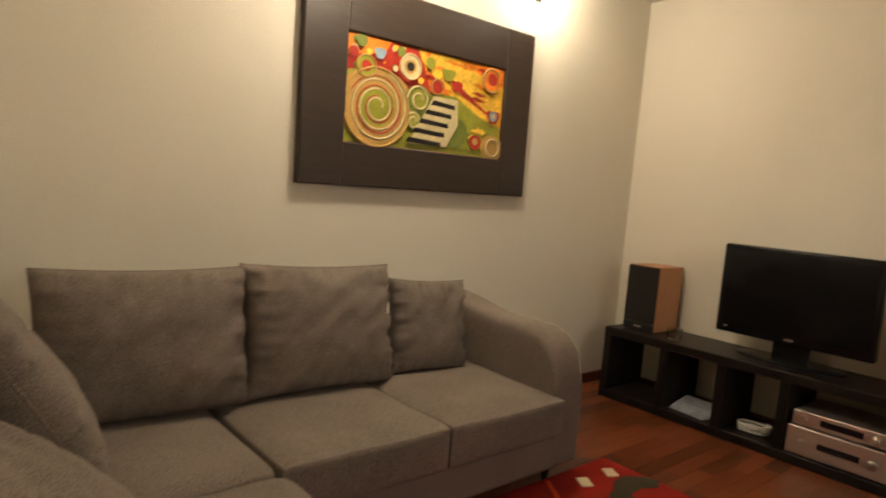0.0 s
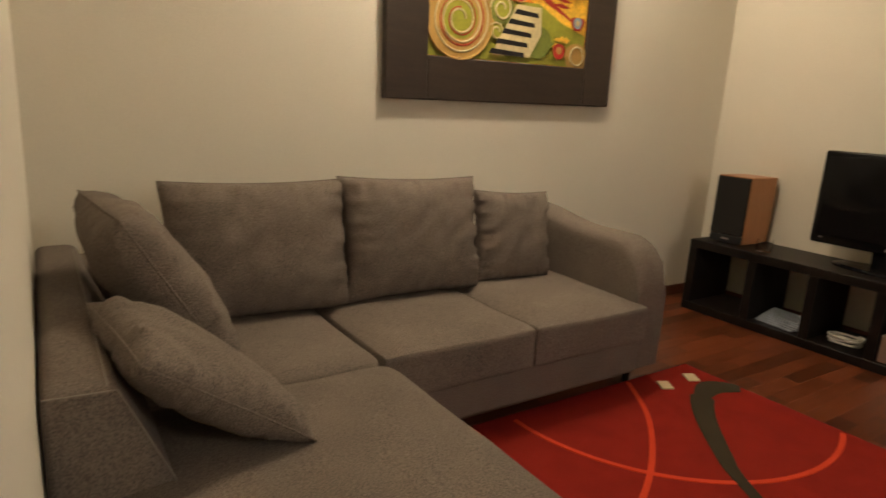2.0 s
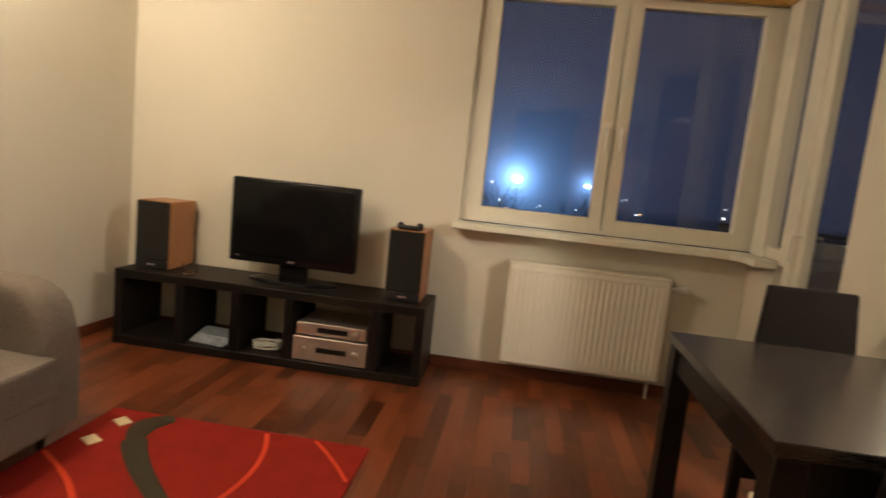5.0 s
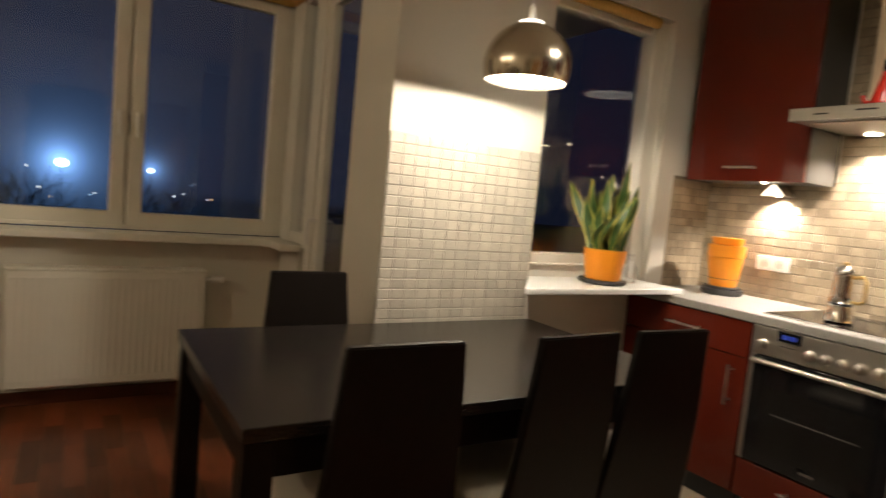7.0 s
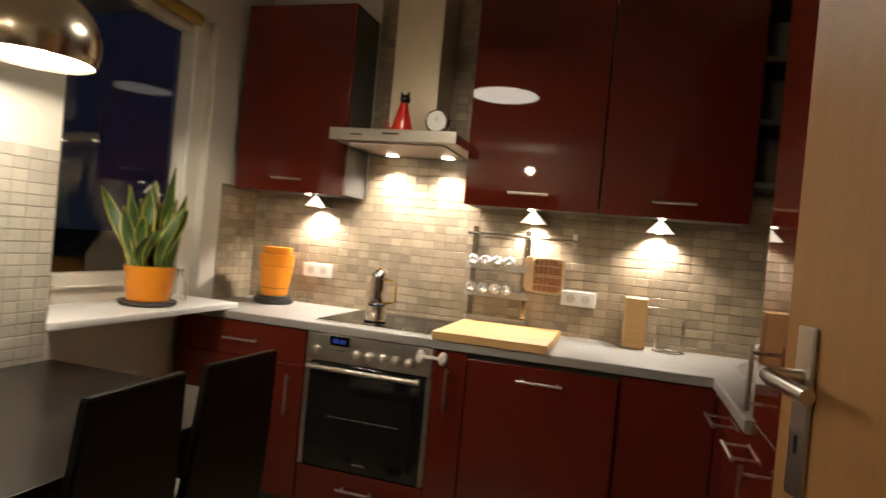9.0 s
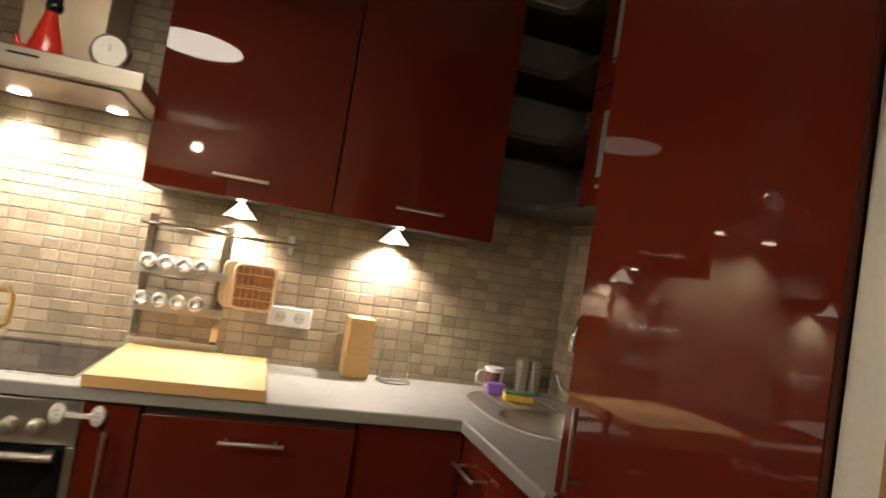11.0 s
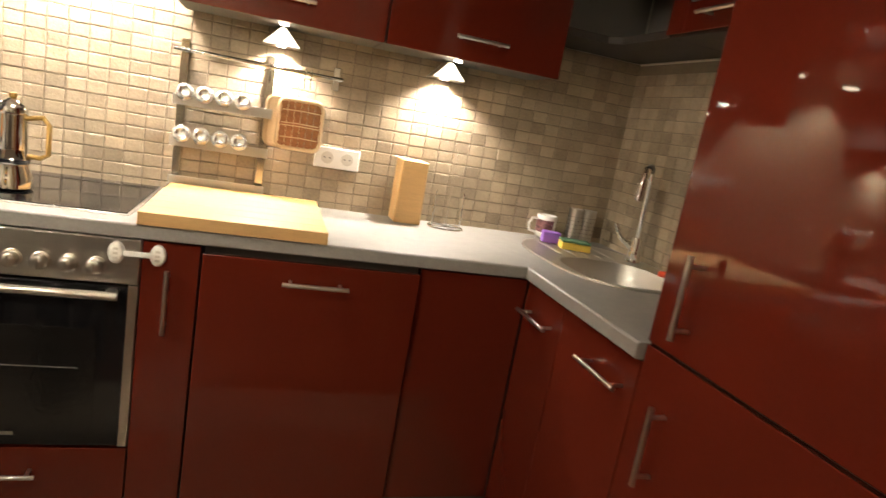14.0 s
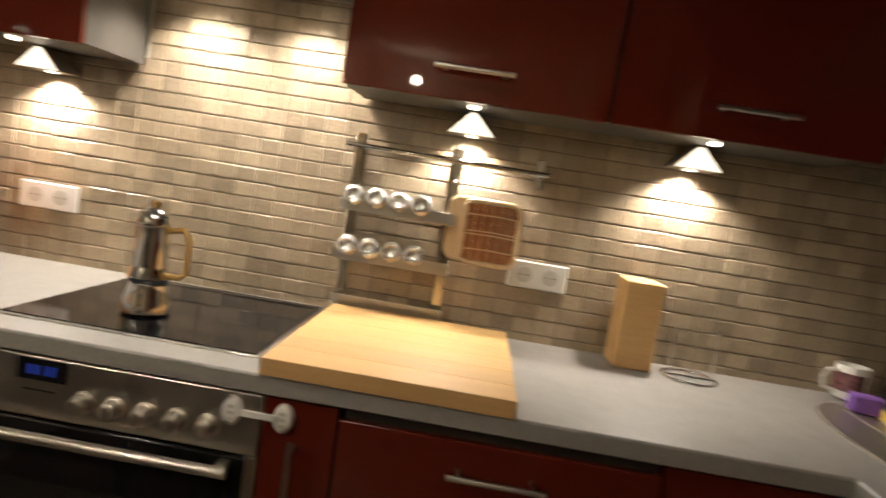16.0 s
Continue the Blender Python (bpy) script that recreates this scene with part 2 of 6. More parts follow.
def single(name, bm, mat, label, category, group="", kind="", smooth=True):
    return tagged(mesh_object(name, bm, mat, smooth), label, category, group, kind)


def setting(name, bm, mat, label, category="wall", smooth=False):
    return tagged(mesh_object(name, bm, mat, smooth), label, category, "", "structure")


# ---- structure ----
XE, YN, YS, XW, XK, XP, TOP = 4.12, 3.28, -2.615, 0.255, -0.35, 2.656, 2.6
WIN_Y0, WIN_Y1, WIN_Z0, WIN_Z1 = -0.62, 1.12, 0.93, 2.36

floor = setting("floor", bx(-1.4, 4.3, -2.75, 3.4, -0.12, -0.012), UNDERFLOOR, "dark subfloor under red parquet and beige tile", "floor")
setting("ceiling", bx(-1.4, 4.3, -2.75, 3.4, TOP, TOP + 0.1), CEILING_WHITE, "plain matt white ceiling", "ceiling")
setting("wall_north", bx(XW - 0.12, XE + 0.2, YN, YN + 0.12, -0.01, TOP), PLASTER, "cream plaster wall behind the sofa")
setting("wall_south", bx(XK - 0.12, XP + 0.1, YS - 0.12, YS, -0.01, TOP), PLASTER, "cream plaster wall behind the kitchen units")
east = bx(XE, XE + 0.2, WIN_Y1, YN, -0.01, TOP)
bx(XE, XE + 0.2, -0.72, WIN_Y1, -0.01, WIN_Z0 - 0.02, bm=east)
bx(XE, XE + 0.2, -0.72, WIN_Y1, WIN_Z1, TOP, bm=east)
setting("wall_east", east, PLASTER, "cream plaster wall with a wide window over the radiator")
# partition towards the balcony
pier = bx(XP, 3.05, -0.70, -0.55, -0.01, TOP)
bx(3.05, XE, -0.70, -0.58, 2.36, TOP, bm=pier)
bx(3.76, XE, -0.70, -0.58, -0.01, WIN_Z0 - 0.02, bm=pier)
bx(XP, XP + 0.2, -1.335, -0.70, -0.01, TOP, bm=pier)
bx(XP, XP + 0.2, -2.16, -1.335, -0.01, 0.90, bm=pier)
bx(XP, XP + 0.2, -2.16, -1.335, 2.3, TOP, bm=pier)
bx(XP, XP + 0.2, YS, -2.16, -0.01, TOP, bm=pier)
setting("wall_balcony", pier, PLASTER, "pale painted pier and kitchen wall beside the balcony")
west = bx(XW - 0.12, XW, 0.95, YN, -0.01, TOP)
bx(XW - 0.12, XW, 0.18, 0.95, 2.06, TOP, bm=west)
bx(-0.05, 0.10, -0.69, 0.18, -0.01, TOP, bm=west)
bx(0.10, 0.15, 0.10, 0.18, -0.01, TOP, bm=west)
bx(XK - 0.12, 0.225, -0.746, -0.685, -0.01, TOP, bm=west)
bx(XK - 0.12, XK, YS, -0.746, -0.01, TOP, bm=west)
setting("wall_west", west, PLASTER, "cream plaster wall with the hall doorway")
hall = bx(-1.4, -1.3, -0.7, 1.6, -0.01, TOP)
bx(-1.3, 0.135, 1.5, 1.6, -0.01, TOP, bm=hall)
bx(-1.3, -0.05, -0.62, -0.56, -0.01, TOP, bm=hall)
setting("wall_hall", hall, PLASTER, "plain cream hall wall behind the doorway")

base = bx(XW, XE, YN - 0.016, YN, 0.0, 0.07, 0.004)
bx(XE - 0.016, XE, -0.58, YN - 0.016, 0.0, 0.07, 0.004, bm=base)
bx(XW, XW + 0.016, 0.95, YN - 0.016, 0.0, 0.07, 0.004, bm=base)
setting("baseboard", base, BASEBOARD, "dark red wooden baseboard", "baseboard")


def window_leaf(name, parent, y0, y1, z0, z1, x, handle_y=None):
    """A window leaf in the east wall: frame, pane and handle."""
    w = 0.075
    bm = bx(x - 0.035, x + 0.035, y0, y0 + w, z0, z1, 0.006)
    bx(x - 0.035, x + 0.035, y1 - w, y1, z0, z1, 0.006, bm=bm)
    bx(x - 0.034, x + 0.034, y0 + w - 0.004, y1 - w + 0.004, z0, z0 + w, 0.006, bm=bm)
    bx(x - 0.034, x + 0.034, y0 + w - 0.004, y1 - w + 0.004, z1 - w, z1, 0.006, bm=bm)
    fr = part(name, bm, PVC, parent)
    pane = part("pane", bx(x - 0.004, x + 0.004, y0 + w - 0.003, y1 - w + 0.003, z0 + w - 0.003, z1 - w + 0.003), PANE, fr, smooth=False)
    pane.visible_shadow = False
    if handle_y is not None:
        hb = bx(x - 0.048, x - 0.034, handle_y - 0.014, handle_y + 0.014, 1.50, 1.57, 0.004)
        tube([(x - 0.045, handle_y, 1.55), (x - 0.075, handle_y, 1.55), (x - 0.08, handle_y, 1.53), (x - 0.08, handle_y, 1.43)], 0.009, bm=hb)
        part("handle", hb, PLASTIC_WHITE, fr, "white window handle")


win = tagged(thing("window_1", (4.2, 0.25, WIN_Z0), "wide white plastic double window, closed", "window"), kind="structure")
wf = bx(4.16, 4.27, WIN_Y1 - 0.05, WIN_Y1, WIN_Z0, WIN_Z1, 0.004)
bx(4.16, 4.27, WIN_Y0, -0.55, WIN_Z0, WIN_Z1, 0.004, bm=wf)
bx(4.16, 4.27, WIN_Y0 + 0.05, WIN_Y1 - 0.05, WIN_Z0, WIN_Z0 + 0.025, 0.004, bm=wf)
bx(4.16, 4.27, WIN_Y0 + 0.05, WIN_Y1 - 0.05, WIN_Z1 - 0.04, WIN_Z1, 0.004, bm=wf)
bx(4.19, 4.25, 0.262, 0.276, WIN_Z0 + 0.02, WIN_Z1 - 0.03, bm=wf)
part("window_frame", wf, PVC, win)
window_leaf("sash", win, 0.274, 1.075, WIN_Z0 + 0.02, WIN_Z1 - 0.035, 4.195, 0.312)
window_leaf("sash", win, -0.552, 0.264, WIN_Z0 + 0.02, WIN_Z1 - 0.035, 4.195, 0.226)
sill = prism([(4.17, 1.15), (3.97, 1.15), (3.97, -0.42), (3.93, -0.47), (3.74, -0.47), (3.74, -0.585), (4.17, -0.585)], WIN_Z0 - 0.045, WIN_Z0 - 0.005, 0.006)
part("window_sill", sill, PVC, win, "white window board turning the corner")

# glazed partition to the balcony: a fixed light and a door
door_b = tagged(thing("door_1", (3.4, -0.63, 0.0), "white glazed balcony door beside a narrow fixed light", "door"), kind="structure")
db = bx(3.05, 3.10, -0.665, -0.585, 0.0, 2.36, 0.004)
bx(3.10, 3.66, -0.665, -0.585, 2.29, 2.36, 0.004, bm=db)
bx(3.60, 3.68, -0.665, -0.585, 0.0, 2.29, 0.004, bm=db)
bx(3.68, 3.76, -0.66, -0.59, WIN_Z0 - 0.02, 2.36, 0.004, bm=db)
bx(3.95, XE - 0.002, -0.66, -0.575, WIN_Z0 - 0.004, 2.36, 0.004, bm=db)
bx(3.76, 3.95, -0.66, -0.59, WIN_Z0 - 0.004, WIN_Z0 + 0.06, 0.004, bm=db)
bx(3.76, 3.95, -0.66, -0.59, 2.29, 2.36, 0.004, bm=db)
part("door_frame", db, PVC, door_b)
lf = bx(3.10, 3.14, -0.655, -0.60, 0.02, 2.28, 0.005)
bx(3.53, 3.60, -0.655, -0.60, 0.02, 2.28, 0.005, bm=lf)
bx(3.14, 3.53, -0.654, -0.601, 0.02, 0.14, 0.005, bm=lf)
bx(3.14, 3.53, -0.654, -0.601, 2.20, 2.28, 0.005, bm=lf)
leaf_b = part("door_leaf", lf, PVC, door_b)
for x0, x1, z0, z1 in ((3.137, 3.533, 0.135, 2.205), (3.757, 3.953, WIN_Z0 + 0.055, 2.295)):
    p = part("pane", bx(x0, x1, -0.631, -0.623, z0, z1), PANE, door_b, smooth=False)
    p.visible_shadow = False
bh = tube([(3.565, -0.60, 1.08), (3.565, -0.56, 1.08), (3.565, -0.555, 1.06), (3.565, -0.555, 0.95)], 0.009)
part("handle", bh, PLASTIC_WHITE, leaf_b, "white door handle")

# kitchen window
kw = tagged(thing("window_2", (2.75, -1.75, 0.93), "dark white-framed kitchen window above a shelf", "window"), kind="structure")
kf = bx(2.72, 2.80, -1.345, -1.30, 0.9, 2.3, 0.004)
bx(2.70, 2.80, -2.165, -2.06, 0.9, 2.3, 0.008, bm=kf)
bx(2.72, 2.80, -2.06, -1.345, 0.9, 1.045, 0.006, bm=kf)
bx(2.70, 2.735, -2.06, -1.345, 0.985, 0.997, 0.003, bm=kf)
bx(2.72, 2.80, -2.06, -1.345, 2.22, 2.3, 0.006, bm=kf)
part("window_frame", kf, PVC, kw)
p = part("pane", bx(2.757, 2.765, -2.065, -1.34, 1.04, 2.225), PANE, kw, smooth=False)
p.visible_shadow = False
single("shelf", prism([(2.372, -1.09), (2.352, -1.11), (2.352, -2.085), (2.7, -2.085), (2.7, -1.340), (XP - 0.004, -1.336)], 0.902, 0.93, 0.004), WHITE, "white window shelf reaching from the kitchen window to the worktop", "shelf")
# roller blinds at the tops of the windows
for y0, y1, x, z in ((-0.56, 1.06, 4.12, 2.325), (-2.06, -1.35, 2.69, 2.275)):
    single("roller_blind", tube([(x, y0, z), (x, y1, z)], 0.028, 16), BLIND, "rolled-up ochre blind at the window head", "blind")
single("roller_blind", tube([(3.74, -0.565, 2.325), (4.09, -0.565, 2.325)], 0.026, 16), BLIND, "rolled-up ochre blind at the window head", "blind")

# balcony and the night outside
balc = bx(2.86, 5.4, -3.6, -0.75, -0.12, -0.02)
setting("balcony_floor", balc, FLOOR_TILE, "balcony floor slab at night", "floor")
rail = tagged(thing("balcony_railing", (5.3, -2.1, 0), "dark metal balcony railing at night", "railing"))
part("handrail", tube([(5.32, -3.5, 1.02), (5.32, -0.75, 1.02)], 0.02), BLACK, rail)
for i in range(5):
    part("post", tube([(5.32, -3.45 + 0.66 * i, -0.02), (5.32, -3.45 + 0.66 * i, 1.01)], 0.014), BLACK, rail)
part("panel", bx(5.33, 5.345, -3.45, -0.8, 0.12, 0.62), BLACK, rail)

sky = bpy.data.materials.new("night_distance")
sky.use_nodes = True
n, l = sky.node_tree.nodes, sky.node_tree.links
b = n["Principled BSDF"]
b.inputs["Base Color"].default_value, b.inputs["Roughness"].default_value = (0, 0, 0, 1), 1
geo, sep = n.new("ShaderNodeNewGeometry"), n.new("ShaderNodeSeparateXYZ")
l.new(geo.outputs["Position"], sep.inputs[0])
def painted_bloom(centre, reach, strength):
    """A far floodlight's bloom painted into the backdrop's emission, fading with distance from its centre."""
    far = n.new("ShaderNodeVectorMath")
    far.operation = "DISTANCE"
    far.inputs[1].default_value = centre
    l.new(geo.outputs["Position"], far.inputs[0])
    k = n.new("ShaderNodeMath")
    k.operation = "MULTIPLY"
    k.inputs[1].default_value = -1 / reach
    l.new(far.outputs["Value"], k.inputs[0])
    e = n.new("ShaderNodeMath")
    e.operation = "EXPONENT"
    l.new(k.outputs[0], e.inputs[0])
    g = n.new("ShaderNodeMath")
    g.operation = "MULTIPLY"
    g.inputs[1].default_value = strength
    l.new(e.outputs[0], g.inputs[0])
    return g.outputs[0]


# halos painted on the backdrop behind the two floodlights, in place of lens bloom
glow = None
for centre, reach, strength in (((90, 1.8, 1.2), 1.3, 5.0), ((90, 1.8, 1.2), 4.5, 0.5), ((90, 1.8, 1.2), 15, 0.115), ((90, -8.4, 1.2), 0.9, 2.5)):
    g = painted_bloom(centre, reach, strength)
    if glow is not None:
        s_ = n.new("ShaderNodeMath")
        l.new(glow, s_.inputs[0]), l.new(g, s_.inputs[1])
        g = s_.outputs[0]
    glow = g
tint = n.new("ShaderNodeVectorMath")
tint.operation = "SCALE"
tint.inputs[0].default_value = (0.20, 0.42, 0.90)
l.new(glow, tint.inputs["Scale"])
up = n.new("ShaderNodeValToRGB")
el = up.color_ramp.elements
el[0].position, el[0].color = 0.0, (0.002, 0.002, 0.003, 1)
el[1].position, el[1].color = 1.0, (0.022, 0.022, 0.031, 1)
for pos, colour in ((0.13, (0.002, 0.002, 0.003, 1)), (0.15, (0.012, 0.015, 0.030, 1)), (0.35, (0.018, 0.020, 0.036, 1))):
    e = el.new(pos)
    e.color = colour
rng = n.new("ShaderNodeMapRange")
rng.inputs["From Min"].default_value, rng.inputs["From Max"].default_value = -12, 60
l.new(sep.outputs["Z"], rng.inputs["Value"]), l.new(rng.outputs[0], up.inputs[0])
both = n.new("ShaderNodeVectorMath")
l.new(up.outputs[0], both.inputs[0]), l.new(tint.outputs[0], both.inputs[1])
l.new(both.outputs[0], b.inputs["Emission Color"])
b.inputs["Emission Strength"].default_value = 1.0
single("backdrop", bx(90, 91, -60, 60, -30, 70), sky, "dark blue night sky over the town with painted floodlight halos", "backdrop", kind="structure")
setting("ground", bx(5.5, 400, -400, 400, -14.2, -14), UNDERFLOOR, "dark ground far below the flat", "ground")


def ball(where, r, bm=None, squash=1.0, steps=10):
    one = bmesh.new()
    bmesh.ops.create_uvsphere(one, u_segments=steps, v_segments=max(6, steps // 2), radius=r)
    bmesh.ops.transform(one, matrix=Matrix.Translation(where) @ Matrix.Diagonal((1, 1, squash, 1)), verts=one.verts[:])
    return merge(bm, one)


# ---- sofa ----
def soft_block(x0, x1, y0, y1, z0, z1, r=0.05, puff=0.0, seed=0, matrix=None):
    """An upholstered block: rounded, with a swelling top and a little unevenness."""
    bm = bmesh.new()
    bmesh.ops.create_cube(bm, size=2)
    bmesh.ops.subdivide_edges(bm, edges=bm.edges[:], cuts=15, use_grid_fill=True)
    hx, hy, hz = (x1 - x0) / 2, (y1 - y0) / 2, (z1 - z0) / 2
    for v in bm.verts:
        p = Vector((v.co.x * hx, v.co.y * hy, v.co.z * hz))
        inner = Vector((max(-hx + r, min(hx - r, p.x)), max(-hy + r, min(hy - r, p.y)), max(-hz + r, min(hz - r, p.z))))
        d = p - inner
        if d.length > 1e-6:
            p = inner + d.normalized() * min(r, d.length)
        swell = puff * (1 - v.co.x ** 4) * (1 - v.co.y ** 4)
        p.z += swell * (1 if v.co.z > 0 else 0.0) * max(0, v.co.z)
        p += Vector((0, 0, 1)) * 0.006 * noise.noise((p * 5) + Vector((seed * 3.1, 0, 0)))
        v.co = p + Vector(((x0 + x1) / 2, (y0 + y1) / 2, (z0 + z1) / 2))
    if matrix is not None:
        bmesh.ops.transform(bm, matrix=matrix, verts=bm.verts[:])
    return bm


def cushion(w, h, t, m, seed=0):
    """A loose cushion: pinched corners, swollen middle and creases. It stands on its lower edge, w wide and h high."""
    bm = bmesh.new()
    n = 44
    grids = []
    for side in (1, -1):
        g = []
        for i in range(n + 1):
            row = []
            for j in range(n + 1):
                u, v = 2 * i / n - 1, 2 * j / n - 1
                edge = (1 - abs(u) ** 2.6) * (1 - abs(v) ** 2.6)
                z = t / 2 * max(0.0, edge) ** 0.42
                pinch = 0.055 * (1 - abs(v) ** 2) * abs(u) ** 2
                pinch2 = 0.055 * (1 - abs(u) ** 2) * abs(v) ** 2
                x = u * w / 2 * (1 - pinch)
                y = v * h / 2 * (1 - pinch2)
                crease = 0.010 * noise.noise(Vector((x * 5 + seed * 7, y * 5, side * 2.0))) + 0.004 * noise.noise(Vector((x * 17 + seed, y * 17, side)))
                gather = abs(v) ** 5 * noise.noise(Vector((u * 9 + seed * 3, v * 1.5, side))) + abs(u) ** 5 * noise.noise(Vector((u * 1.5, v * 9 + seed, side)))
                crease += 0.030 * gather + 0.013 * noise.noise(Vector(((x + y) * 4, (x - y) * 14 + seed * 5, side)))
                row.append(bm.verts.new((x, side * (z + crease * min(1, edge * 10)), y + h / 2)))
            g.append(row)
        grids.append(g)
    for side, g in zip((1, -1), grids):
        for i in range(n):
            for j in range(n):
                f = (g[i][j], g[i + 1][j], g[i + 1][j + 1], g[i][j + 1])
                bm.faces.new(f if side < 0 else f[::-1])
    bmesh.ops.remove_doubles(bm, verts=bm.verts[:], dist=0.0004)
    bmesh.ops.recalc_face_normals(bm, faces=bm.faces[:])
    bmesh.ops.transform(bm, matrix=m, verts=bm.verts[:])
    return bm


def piping(w, h, m, r=0.0028):
    pts = []
    for k in range(81):
        a = 2 * math.pi * k / 80
        c, s_ = math.cos(a), math.sin(a)
        q = max(abs(c), abs(s_))
        u, v = c / q, s_ / q
        x = u * w / 2 * (1 - 0.055 * (1 - v * v) * u * u)
        y = v * h / 2 * (1 - 0.055 * (1 - u * u) * v * v)
        pts.append(m @ Vector((x, 0, y + h / 2)))
    return tube(pts, r, 6)


sofa = thing("sofa", (1.4, 2.4, 0), "large grey-brown woven corner sofa with a chaise", "sofa")
part("base", prism([(0.29, 1.17), (1.14, 1.17), (1.14, 2.40), (2.42, 2.40), (2.42, 3.22), (0.29, 3.22)], 0.075, 0.25, 0.02), SOFA, sofa)
part("chaise_seat", soft_block(0.28, 1.16, 1.15, 2.365, 0.23, 0.395, 0.045, 0.018, 1), SOFA, sofa)
part("seat", soft_block(0.40, 1.14, 2.365, 3.10, 0.23, 0.395, 0.045, 0.02, 2), SOFA, sofa)
part("seat", soft_block(1.14, 1.776, 2.365, 3.10, 0.23, 0.395, 0.024, 0.026, 3), SOFA, sofa)
part("seat", soft_block(1.774, 2.41, 2.365, 3.10, 0.23, 0.395, 0.024, 0.026, 4), SOFA, sofa)
part("backrest", soft_block(0.27, 2.42, 3.02, 3.25, 0.10, 0.60, 0.05, 0, 5), SOFA, sofa)
# low side rest along the wall, its inner face sloping
low = prism([(0.245, 0.10), (0.47, 0.10), (0.455, 0.42), (0.365, 0.625), (0.345, 0.635), (0.262, 0.635), (0.245, 0.62)], -3.2, -1.985, 0.012, matrix=Matrix(((1, 0, 0, 0.015), (0, 0, -1, 0), (0, 1, 0, 0), (0, 0, 0, 1))))
low_rest = part("side_rest", low, SOFA, sofa)
st = tube([(0.262, 1.983, 0.632), (0.38, 1.983, 0.628), (0.470, 1.98, 0.42), (0.480, 1.98, 0.33)], 0.0017, 6)
tube([(0.365, 1.99, 0.637), (0.365, 3.1, 0.637)], 0.0017, 6, bm=st)
part("stitching", st, SEAM, low_rest, "pale double stitching")


def arm_profile():
    """Height of the right arm from its back to its front."""
    out = []
    for i in range(25):
        s_ = i / 24
        y = 3.22 - 0.80 * s_
        z = 0.655 + 0.055 * (0.5 + 0.5 * math.cos(math.pi * min(1, s_ / 0.55)))
        if s_ > 0.78:
            k = (s_ - 0.78) / 0.22
            z -= 0.20 * (1 - math.sqrt(max(0, 1 - k * k)))
        out.append((y, z))
    return out


prof = arm_profile()
bm = bmesh.new()
cols = []
for y, z in prof:
    ring = []
    for k in range(13):
        a = math.pi * k / 12
        ring.append(bm.verts.new((2.485 - 0.095 * math.copysign(abs(math.cos(a)) ** 0.6, math.cos(a)), y, z - 0.07 + 0.07 * math.sin(a) ** 0.6)))
    ring.append(bm.verts.new((2.575, y, 0.08)))
    ring.insert(0, bm.verts.new((2.395, y, 0.08)))
    cols.append(ring)
for a, b_ in zip(cols, cols[1:]):
    for k in range(len(a) - 1):
        bm.faces.new((a[k], a[k + 1], b_[k + 1], b_[k]))
bm.faces.new(cols[0]), bm.faces.new(cols[-1][::-1])
bmesh.ops.recalc_face_normals(bm, faces=bm.faces[:])
part("armrest", bm, SOFA, sofa)
for fx, fy in ((2.44, 2.47), (2.44, 3.15), (1.2, 2.47), (0.33, 1.22), (1.06, 1.22), (0.33, 3.15)):
    part("foot", turned([(0.014, 0.0), (0.022, 0.08)], (fx, fy, 0.0), 12), BLACKBROWN, sofa, "dark wooden foot")


def placed_cushion(name, w, h, t, m, seed, label):
    c = thing(name, m.translation, label, "cushion", "sofa cushions")
    part("cover", cushion(w, h, t, m, seed), SOFA, c)
    part("piping", piping(w, h, m), SOFA, c)


placed_cushion("back_cushion", 0.65, 0.485, 0.22, pose(0.93, 2.86, 0.40, -12, 0, 0), 1, "large grey back cushion on the corner seat")
placed_cushion("back_cushion", 0.65, 0.485, 0.22, pose(1.545, 2.86, 0.405, -12, 1, 2), 2, "large grey back cushion in the sofa's middle")
placed_cushion("small_cushion", 0.41, 0.41, 0.15, pose(2.08, 2.885, 0.405, -12, 2, -4), 3, "small grey cushion beside the sofa's armrest")
placed_cushion("side_cushion", 0.50, 0.52, 0.21, pose(0.675, 2.64, 0.42, -31, 0, 96), 4, "grey cushion standing against the low side rest")
placed_cushion("side_cushion", 0.42, 0.44, 0.15, pose(0.735, 2.20, 0.415, -53, 0, 98), 5, "grey cushion leaning low on the side rest")

# ---- rug ----
RX0, RX1, RY0, RY1 = 0.95, 2.86, 1.275, 2.455
rug = thing("rug", (1.9, 1.87, 0), "bright red wool rug with drawn curves", "rug")
part("rug_body", bx(RX0 + 0.25, RX1, RY0, RY1, 0.0, 0.011, 0.004), RUG_RED, rug)


def band(points, width, z, closed=False):
    """A flat ribbon on the rug along the given points, with a slight thickness."""
    bm = bmesh.new()
    pts = [Vector((x, y, 0)) for x, y in points]
    rows = []
    for i, p in enumerate(pts):
        d = (pts[min(i + 1, len(pts) - 1)] - pts[max(i - 1, 0)]).normalized()
        s_ = Vector((-d.y, d.x, 0)) * (width[i] if isinstance(width, list) else width) / 2
        rows.append([bm.verts.new((p + s_ * k) + Vector((0, 0, z + dz))) for k, dz in ((-1, -0.003), (-0.8, 0), (0.8, 0), (1, -0.003))])
    for a, b_ in zip(rows, rows[1:]):
        for k in range(3):
            bm.faces.new((a[k], a[k + 1], b_[k + 1], b_[k]))
    bmesh.ops.recalc_face_normals(bm, faces=bm.faces[:])
    return bm


def inside(pts):
    return [(x, y) for x, y in pts if RX0 + 0.26 < x < RX1 - 0.01 and RY0 + 0.01 < y < RY1 - 0.01]


